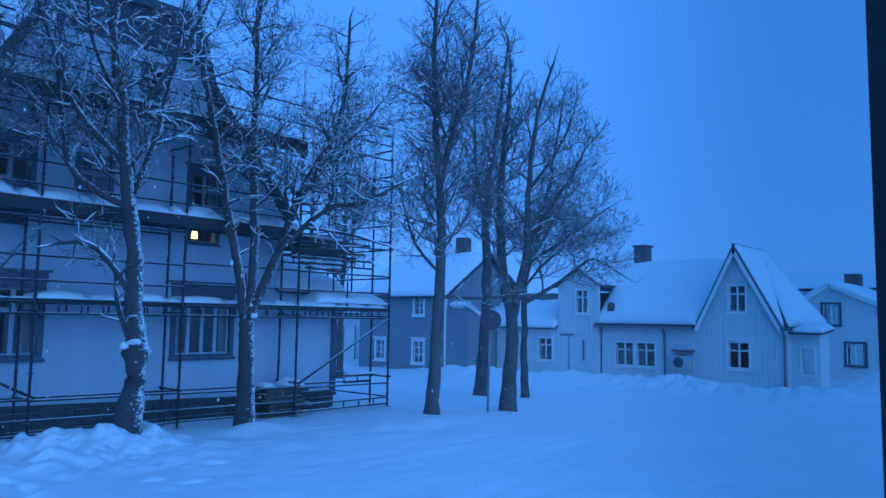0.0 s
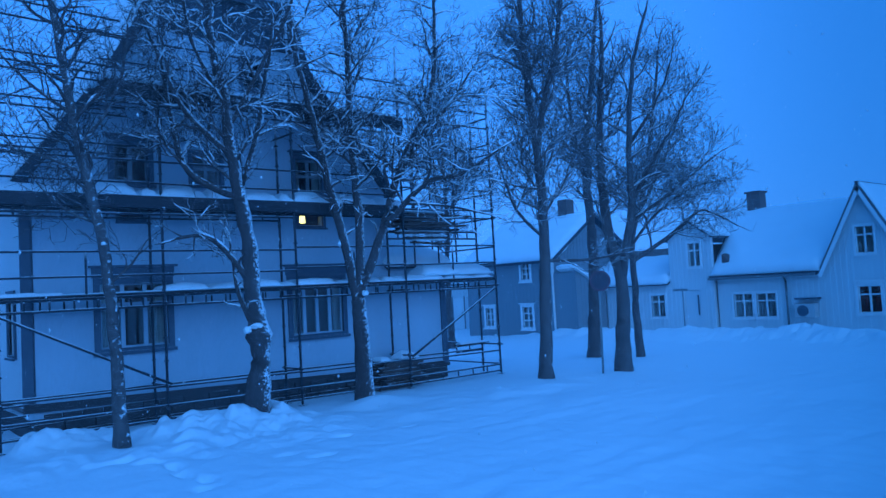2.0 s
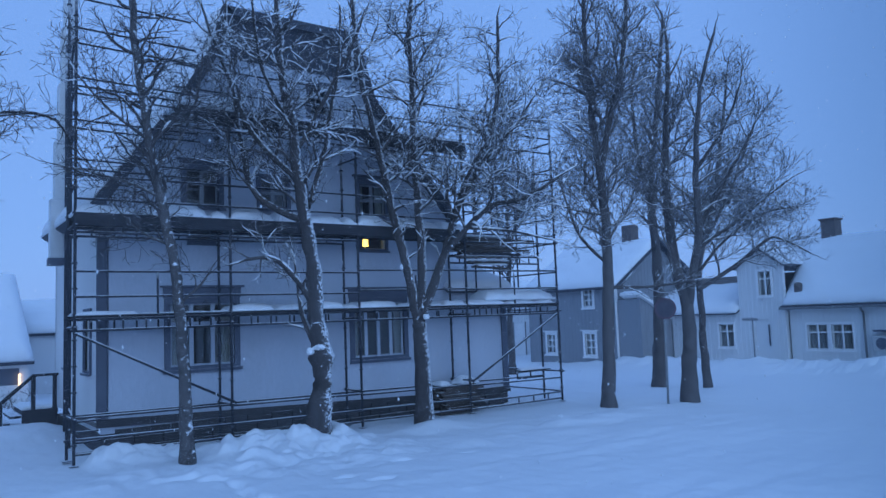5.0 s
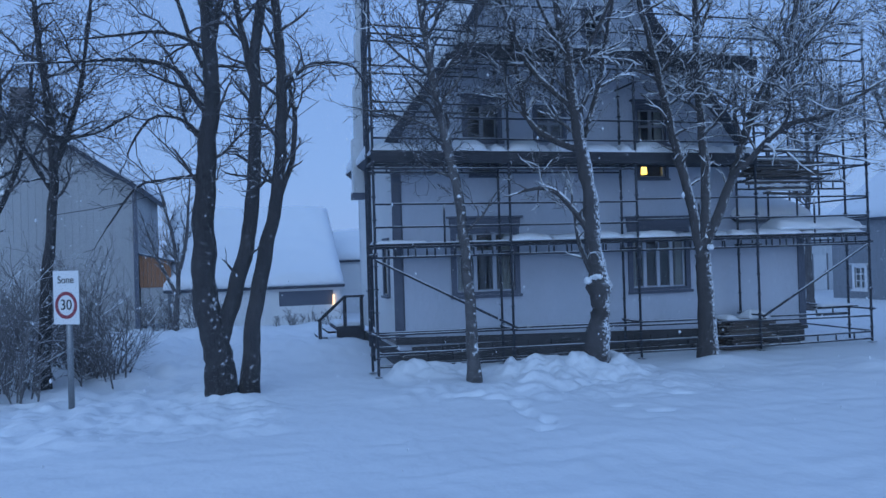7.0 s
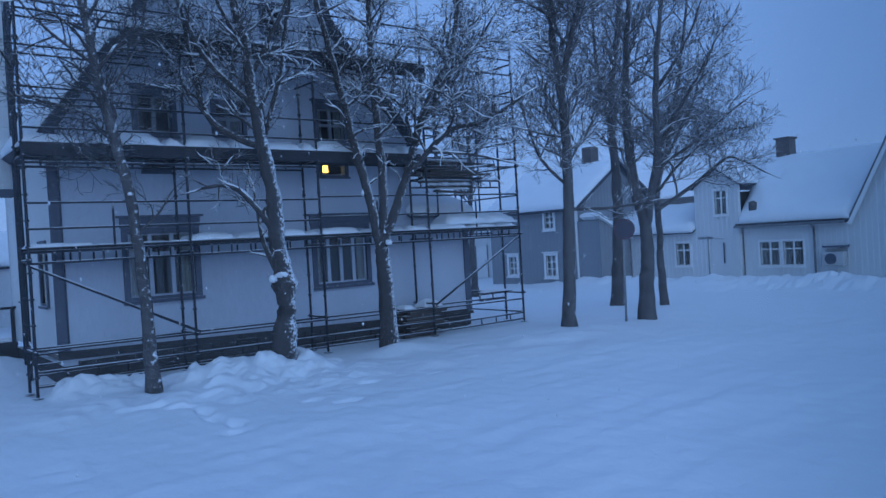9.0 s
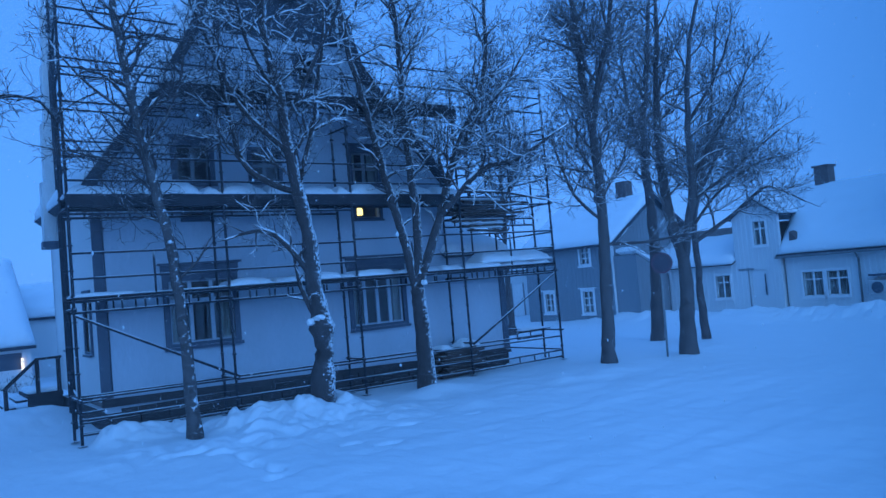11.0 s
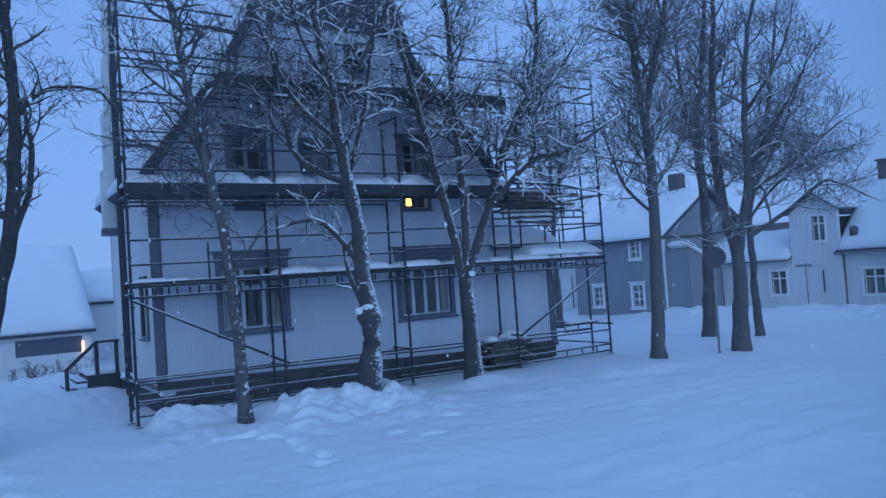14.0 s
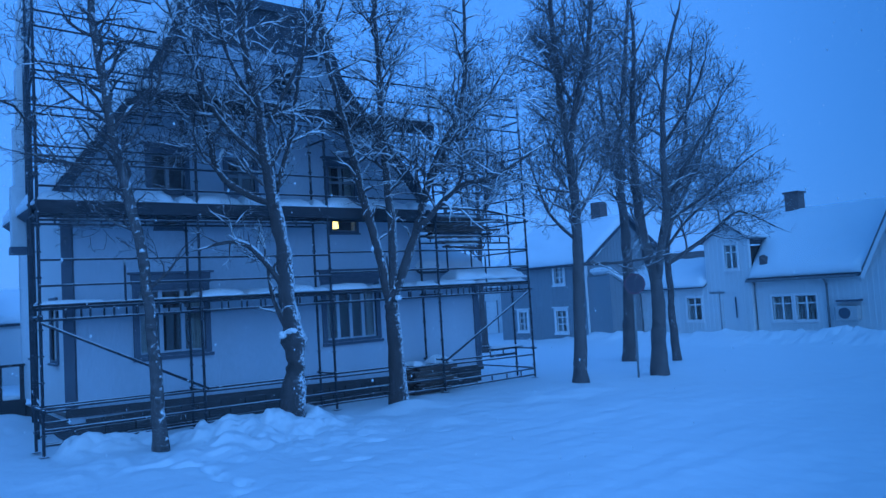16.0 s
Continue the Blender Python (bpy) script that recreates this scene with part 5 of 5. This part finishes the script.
for y0, y1, z0, z1 in ((19.4, 18.1, 4.22, 5.08), (16.95, 18.1, 4.26, 5.08)):
    part("roof", slab((WX - 0.5, y0, z0), (WX - 0.5, y1, z1), (WX + 5, y1, z1), (WX + 5, y0, z0), 0.06), ROOF_DARK, wing)
    snow_part("snow_cover", ((WX - 0.45, y0, z0 + 0.02), (WX - 0.45, y1, z1 + 0.02), (WX + 5, y1, z1 + 0.02), (WX + 5, y0, z0 + 0.02)), 0.2, wing, 23)

# slate-blue house
BX, BY = 27.9, 24.3
blue = thing("house", (BX + 3, BY + 4, 0), "slate-blue wooden house with white window trim and snowy roof", "house")
BM = side(BX, BY + 10)
BO = [(5.26, 5.86, 0.52, 1.48), (7.95, 8.62, 0.45, 1.50), (8.0, 8.58, 2.85, 3.70)]
panel(blue, BM, 3.9, 10, 0.0, [(3.9, 4.0), (10, 4.0)], BO, 0.2, BLUE_PAINT, BLUE_BATTEN, 0.25, "slate-blue board wall")
# curtains added behind every pane for the same haze-like lightening
for o in BO:
    window(blue, BM, *o, 2, (0.35, 0.68), WHITE_TRIM, WHITE_TRIM, 0.13, 0.06, "white-trimmed window", 0.035, back=(CURTAIN, 0.98))
BG = pose(BX, BY, 0)
panel(blue, BG, 0.2, 6.4, 0.0, [(0, 4.0), (3.2, 6.0), (6.4, 4.0)], [], 0.2, BLUE_PAINT, BLUE_BATTEN, 0.25)
part("wall", one_box(BX + 6.2, BX + 6.4, BY + 0.21, BY + 6.1, 0, 4.0), BLUE_PAINT, blue)
part("wall", one_box(BX + 0.2, BX + 6.2, BY + 5.9, BY + 6.1, 0, 4.0), BLUE_PAINT, blue)
# added wall, closes off the light behind the blue front
part("partition", one_box(BX + 1.6, BX + 1.7, BY + 0.3, BY + 5.8, 0, 4.0), INNER, blue)
part("corner_board", one_box(BX - 0.03, BX + 0.17, BY - 0.03, BY - 0.004, 0, 4.0), WHITE_TRIM, blue, "white corner board")
for x0, z0 in ((BX - 0.4, 3.75), (BX + 6.8, 3.75)):
    part("roof", slab((x0, BY - 0.4, z0), (BX + 3.2, BY - 0.4, 6.1), (BX + 3.2, BY + 6.3, 6.1), (x0, BY + 6.3, z0), 0.15), ROOF_DARK, blue)
    snow_part("snow_cover", ((x0, BY - 0.38, z0 + 0.01), (BX + 3.2, BY - 0.38, 6.11), (BX + 3.2, BY + 6.3, 6.11), (x0, BY + 6.3, z0 + 0.01)), 0.22, blue, 33)
part("chimney", one_box(BX + 2.9, BX + 3.5, BY + 1.2, BY + 1.8, 5.7, 7.0), BRICK, blue)
porch = thing("porch", (BX + 1.3, BY - 0.7, 0), "slate-blue lean-to porch with white corner board and snowy roof", "porch")
PM = pose(BX + 0.1, BY - 1.4, 0)
panel(porch, PM, 0, 2.4, 0.0, [(0, 3.2), (2.4, 2.0)], [], 0.12, BLUE_PAINT, BLUE_BATTEN, 0.25)
part("wall", one_box(BX + 0.1, BX + 0.22, BY - 1.27, BY - 0.01, 0, 3.1), BLUE_PAINT, porch)
part("corner_board", one_box(BX + 2.35, BX + 2.55, BY - 1.44, BY - 1.404, 0, 2.0), WHITE_TRIM, porch)
part("roof", slab((BX - 0.1, BY - 1.6, 3.38), (BX + 2.8, BY - 1.6, 1.98), (BX + 2.8, BY - 0.42, 1.98), (BX - 0.1, BY - 0.42, 3.38), 0.1), WHITE_TRIM, porch)
snow_part("snow_cover", ((BX - 0.1, BY - 1.58, 3.39), (BX + 2.8, BY - 1.58, 1.99), (BX + 2.8, BY - 0.42, 1.99), (BX - 0.1, BY - 0.42, 3.39)), 0.2, porch, 41)
fence = thing("fence", (30.3, 22.9, 0), "white board fence between two houses", "fence")
for k in range(16):
    part("board", one_box(30.55, 30.6, 22.0 + 0.13 * k, 22.11 + 0.13 * k, 0, 1.15), WHITE_BATTEN, fence)
part("rail", one_box(30.6, 30.66, 21.9, 24.2, 0.8, 0.9), WHITE_TRIM, fence)
garage = thing("shed", (32.6, 24.6, 0), "small dark shed behind a white fence", "shed")
part("wall", one_box(31.2, 34, 23.8, 26, 0, 2.0), DARK_TRIM, garage)
part("roof", slab((31.0, 23.6, 2.0), (34.2, 23.6, 2.0), (34.2, 26.2, 2.9), (31.0, 26.2, 2.9), 0.1), ROOF_DARK, garage)
snow_part("snow_cover", ((31.0, 23.6, 2.01), (34.2, 23.6, 2.01), (34.2, 26.2, 2.91), (31.0, 26.2, 2.91)), 0.25, garage, 43)
# low white outbuilding seen past the scaffold
out = thing("house", (30, 38, 0), "pale outbuilding in the back yard", "house")
panel(out, pose(24, 36, 0), 0, 12, 0, [(0, 2.9), (12, 2.9)], [], 0.2, WHITE_PAINT, WHITE_BATTEN, 0.3)
part("roof", slab((23.7, 35.7, 2.9), (36.3, 35.7, 2.9), (36.3, 39.5, 4.8), (23.7, 39.5, 4.8), 0.1), ROOF_DARK, out)
snow_part("snow_cover", ((23.7, 35.7, 2.91), (36.3, 35.7, 2.91), (36.3, 39.5, 4.81), (23.7, 39.5, 4.81)), 0.3, out, 45)

out_door = part("door", one_box(7.7, 8.6, -0.03, -0.016, 0.0, 2.0, m=pose(24, 36, 0)), WHITE_TRIM, out, "white boarded door")
part("handle", one_box(8.45, 8.49, -0.07, -0.031, 0.95, 1.1, m=pose(24, 36, 0)), DARK_TRIM, out_door)
for a in (7.6, 8.61):
    part("door_casing", one_box(a, a + 0.09, -0.05, -0.016, 0.0, 2.1, m=pose(24, 36, 0)), GUTTER, out)

# further houses past the white one
far_house = thing("house", (43, 9, 0), "pale house with dark-trimmed windows behind a snow heap", "house")
FMx = side(40, 11.4)
FO = [(1.12, 1.85, 2.66, 3.62), (0.2, 0.9, 0.75, 1.75), (2.1, 2.9, 0.75, 1.75)]
panel(far_house, FMx, 0, 6.0, 0, [(0, 3.55), (1.5, 4.45), (3.6, 3.5), (6, 3.5)], FO, 0.2, PALE_PAINT, WHITE_BATTEN, 0.3)
for o in FO:
    window(far_house, FMx, *o, 2, (), DARK_TRIM, WHITE_TRIM, 0.10, 0, "dark-trimmed window", 0.04, back=(CURTAIN, 0.3))
for a0, z0, a1, z1 in ((-0.25, 3.42, 1.5, 4.6), (4.2, 3.35, 1.5, 4.6)):
    part("roof", slab((39.6, 11.4 - a0, z0), (39.6, 11.4 - a1, z1), (46, 11.4 - a1, z1), (46, 11.4 - a0, z0), 0.12), WHITE_TRIM, far_house)
    snow_part("snow_cover", ((39.65, 11.4 - a0, z0 + 0.01), (39.65, 11.4 - a1, z1 + 0.01), (46, 11.4 - a1, z1 + 0.01), (46, 11.4 - a0, z0 + 0.01)), 0.22, far_house, 51)
part("wall", one_box(40.21, 46, 11.2, 11.4, 0, 3.4), PALE_PAINT, far_house)
part("roof", slab((39.7, 7.2, 3.4), (39.7, 3.5, 3.4), (43, 3.5, 4.9), (43, 7.2, 4.9), 0.12), ROOF_DARK, far_house)
snow_part("snow_cover", ((39.7, 7.2, 3.41), (39.7, 3.5, 3.41), (43, 3.5, 4.91), (43, 7.2, 4.91)), 0.25, far_house, 53)
part("chimney", one_box(43.5, 44.3, 9.4, 10.1, 3.6, 5.3), BRICK, far_house)
long_house = thing("house", (60, 14, 0), "long distant building with a dark roof", "house")
part("wall", one_box(58, 66, 4, 21, 0, 5.2), PALE_PAINT, long_house)
part("roof", slab((57.5, 21.5, 5.2), (57.5, 3.5, 5.2), (62, 3.5, 6.6), (62, 21.5, 6.6), 0.2), ROOF_DARK, long_house)
part("roof", slab((66.5, 21.5, 5.2), (66.5, 3.5, 5.2), (62, 3.5, 6.6), (62, 21.5, 6.6), 0.2), ROOF_DARK, long_house)

# ---------------------------------------------------------------- yard beyond the driveway
barn = thing("house", (-8, 34, 0), "weathered grey gabled house with snowy roof edge", "house")
KM = pose(-12.0, 31.2, 0)
KL = [(0, 5.7), (4.3, 8.2), (8.2, 5.75)]
panel(barn, KM, 0, 8.2, 0, KL, [(2.6, 3.5, 5.5, 6.6)], 0.2, BARN_PAINT, BARN_PAINT, 0.25, "weathered grey board gable")
window(barn, KM, 2.6, 3.5, 5.5, 6.6, 2, (0.6,), WHITE_TRIM, WHITE_TRIM, 0.1, 0.08, "gable window")
part("wall", one_box(-4.0, -3.8, 31.41, 39, 0, 5.7), BARN_PAINT, barn)
part("corner_board", one_box(-3.95, -3.78, 31.14, 31.195, 0, 5.75), DARK_TRIM, barn)
for x0, x1 in ((-12.5, -7.7), (-3.4, -7.7)):
    part("roof", slab((x0, 30.8, 5.45), (x1, 30.8, 8.35), (x1, 39, 8.35), (x0, 39, 5.45), 0.16), ROOF_DARK, barn)
    snow_part("snow_cover", ((x0, 30.85, 5.46), (x1, 30.85, 8.36), (x1, 39, 8.36), (x0, 39, 5.46)), 0.22, barn, 61)
part("chimney", one_box(-8.6, -7.9, 33, 33.8, 7.6, 9.8), BRICK, barn)
annex = thing("shed", (-3.2, 31, 0), "reddish-brown boarded shed end beside a grey house", "shed")
for k in range(8):
    x = -3.76 + 0.145 * k
    h = 3.02 - 0.035 * k
    part("board", one_box(x, x + 0.135, 31.2 + 0.004 * (k % 2), 31.24, 1.72 , h), RUST_WOOD, annex)
part("wall", one_box(-3.74, -2.75, 31.25, 33, 0.3, 2.7), BARN_PAINT, annex)
part("roof", slab((-3.79, 31.1, 3.08), (-2.5, 31.1, 2.75), (-2.5, 33, 2.75), (-3.79, 33, 3.08), 0.08), ROOF_DARK, annex)
shed = thing("shed", (1, 33, 0), "low shed under one broad snow-covered roof", "shed")
HM = pose(-2.6, 31.2, 0)
HO = [(4.1, 6.3, 0.75, 1.35)]
panel(shed, HM, 0, 6.6, 0, [(0, 1.6), (6.6, 1.6)], HO, 0.15, PALE_PAINT, WHITE_BATTEN, 0.3)
part("shutter", one_box(4.1, 6.3, 0.03, 0.08, 0.75, 1.35, m=HM), DARK_TRIM, shed, "dark closed hatch")
part("wall", one_box(3.85, 4.0, 31.36, 40, 0, 1.6), PALE_PAINT, shed)
part("roof", slab((-2.9, 30.9, 1.58), (4.15, 30.9, 1.58), (4.15, 36.5, 5.0), (-2.9, 36.5, 5.0), 0.14), ROOF_DARK, shed)
snow_part("snow_cover", ((-2.9, 30.95, 1.60), (4.12, 30.95, 1.60), (4.12, 36.5, 5.02), (-2.9, 36.5, 5.02)), 0.32, shed, 71, "one thick smooth sheet of snow", nu=40, nv=24)
plamp = thing("porch_lamp", (3.7, 31.0, 0.6), "warm light by a shed door", "lamp")
part("globe", soft_box(3.66, 3.74, 31.06, 31.16, 0.70, 1.15, 0.02), PORCH_GLOW, plamp)
part("bracket", one_box(3.68, 3.72, 31.165, 31.196, 0.85, 1.0), DARK_TRIM, plamp)
small = thing("shed", (6, 37, 0), "small pale shed with a snowy roof", "shed")
part("wall", one_box(4.4, 8.5, 36, 39, 0, 2.6), PALE_PAINT, small)
part("roof", slab((4.2, 35.8, 2.55), (8.7, 35.8, 2.55), (8.7, 39, 3.9), (4.2, 39, 3.9), 0.12), ROOF_DARK, small)
snow_part("snow_cover", ((4.2, 35.8, 2.56), (8.7, 35.8, 2.56), (8.7, 39, 3.91), (4.2, 39, 3.91)), 0.3, small, 73)


# ---------------------------------------------------------------- signs
def text_part(words, size, m, mat, parent, thick=0.003):
    cu = bpy.data.curves.new("lettering", "FONT")
    cu.body, cu.size, cu.align_x, cu.align_y, cu.extrude = words, size, "CENTER", "CENTER", thick
    ob = new("lettering_curve", cu)
    bpy.context.view_layer.update()
    me = bpy.data.meshes.new_from_object(ob.evaluated_get(bpy.context.evaluated_depsgraph_get()))
    bpy.data.objects.remove(ob)
    me.materials.append(mat)
    me.transform(m)
    o = new("lettering", me)
    adopt(o, parent)
    return o


def ring(m, r0, r1, thick=0.004, seg=48):
    bm = bmesh.new()
    rows = []
    for k in range(seg):
        a = 2 * math.pi * k / seg
        c, s = math.cos(a), math.sin(a)
        rows.append([bm.verts.new(m @ Vector((r * c, r * s, z))) for r, z in ((r0, 0), (r1, 0), (r1, thick), (r0, thick))])
    for p, q in zip(rows, rows[1:] + rows[:1]):
        for i in range(4):
            bm.faces.new((p[i], q[i], q[(i + 1) % 4], p[(i + 1) % 4]))
    return bm


SX, SYY = -3.05, 15.10
sign = thing("road_sign", (SX, SYY, 0.2), "white speed zone sign with red ring on a grey post", "road sign")
tube_part("post", (SX, SYY + 0.05, 0.0), (SX, SYY + 0.05, 2.45), 0.055, POST_GREY, sign, 14)
SM = pose(SX - 0.03, SYY - 0.04, 2.04, 90, 0, -33)
bm = bmesh.new()
box(bm, -0.29, 0.29, -0.48, 0.50, -0.012, 0.0, SM)
plate = part("plate", bm, SIGN_WHITE, sign, "white sign plate")
part("rim", ring(SM @ pose(0, -0.13, 0.001), 0.185, 0.25), SIGN_RED, plate, "red ring")
text_part("30", 0.27, SM @ pose(0, -0.13, 0.004), BLACK, plate)
text_part("Sone", 0.19, SM @ pose(0, 0.33, 0.004), BLACK, plate)

round_sign = thing("road_sign", (17.0, 13.1, 0), "round dark sign seen against trees on a thin post", "road sign")
tube_part("post", (17.0, 13.15, -0.1), (17.1, 13.15, 2.95), 0.03, POST_GREY, round_sign, 10)
QM = pose(17.07, 13.1, 2.60, 90, 0, -52)
bm = bmesh.new()
bmesh.ops.create_cone(bm, cap_ends=True, segments=40, radius1=0.29, radius2=0.29, depth=0.02, matrix=QM)
disc = part("disc", bm, SIGN_BLUE, round_sign, "dark disc", False)
part("rim", ring(QM @ pose(0, 0, 0.011), 0.245, 0.285), SIGN_RIM, disc, "dull purplish rim")
# a small bracket; the post under it is added
bracket_post = thing("road_sign", (28.6, 18.0, 0), "small bracket bar on an added thin post", "road sign")
tube_part("post", (29.0, 17.9, 0.0), (29.0, 17.9, 2.1), 0.03, POST_GREY, bracket_post, 8)
part("board", one_box(28.97, 29.0, 17.65, 18.35, 1.96, 2.06), POST_GREY, bracket_post)

# overhead cable
tagged(raw_object("cable", *(lambda v, f: (tube_into(v, f, [Vector((-6 + 9 * t, 27 + 1.0 * t, 4.3 + 4.2 * t - 0.9 * math.sin(math.pi * t))) for t in np.linspace(0, 1, 14)], [0.012] * 14, 4), (v, f))[1])([], []), BLACK, True), "thin overhead cable running to the scaffolded house", "cable")

# falling snow: flakes hanging in the air over street and yard
flake_rng = random.Random(5)
fv, ff = [], []
for _ in range(3600):
    c = Vector((flake_rng.uniform(-7, 26), flake_rng.uniform(3.5, 24), flake_rng.uniform(0.4, 10.5)))
    if c.length < 5 or (HX + 0.2 < c.x < HX + 12.8 and c.y > SY - 0.3):
        continue
    r = flake_rng.uniform(0.006, 0.015)
    k = len(fv)
    for d in ((1, 0, 0), (-1, 0, 0), (0, 1, 0), (0, -1, 0), (0, 0, 1.7), (0, 0, -1.7)):
        fv.append(c + Vector(d) * r * flake_rng.uniform(0.6, 1.2))
    ff += [(k + i, k + j, k + 4) for i, j in ((0, 2), (2, 1), (1, 3), (3, 0))] + [(k + j, k + i, k + 5) for i, j in ((0, 2), (2, 1), (1, 3), (3, 0))]
tagged(raw_object("falling_snow", fv, ff, SNOW_ROOF, True), "loose white flakes of snow drifting down through the air", "snow", kind="stuff")

# ---------------------------------------------------------------- the window that the view is taken through
RM = pose(0, 0, 0, 0, 0, -31)
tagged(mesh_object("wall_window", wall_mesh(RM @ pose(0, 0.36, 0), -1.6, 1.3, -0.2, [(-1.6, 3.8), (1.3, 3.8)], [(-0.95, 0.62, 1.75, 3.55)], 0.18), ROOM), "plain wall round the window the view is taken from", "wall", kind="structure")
jamb = thing("window_1", (0.3, 0.2, 2.0), "dark frame and smeared, haze-veiled pane of a window facing the street", "window", kind="structure")
part("window_frame", one_box(0.573, 0.618, 0.37, 0.52, 1.76, 3.54, m=RM), JAMB, jamb, "dark furry jamb")
part("window_frame", one_box(-0.94, -0.90, 0.38, 0.44, 1.76, 3.54, m=RM), JAMB, jamb)
part("window_sill", one_box(-0.9, 0.57, 0.38, 0.44, 1.76, 1.80, m=RM), JAMB, jamb)
part("window_frame", one_box(-0.9, 0.57, 0.38, 0.44, 3.50, 3.54, m=RM), JAMB, jamb)
# the film on this pane stands in for snowfall haze over the whole view
pane = part("pane", one_box(-0.9, 0.573, 0.452, 0.456, 1.80, 3.50, m=RM), HAZED, jamb, "slightly smeared pane with a film that imitates haze")
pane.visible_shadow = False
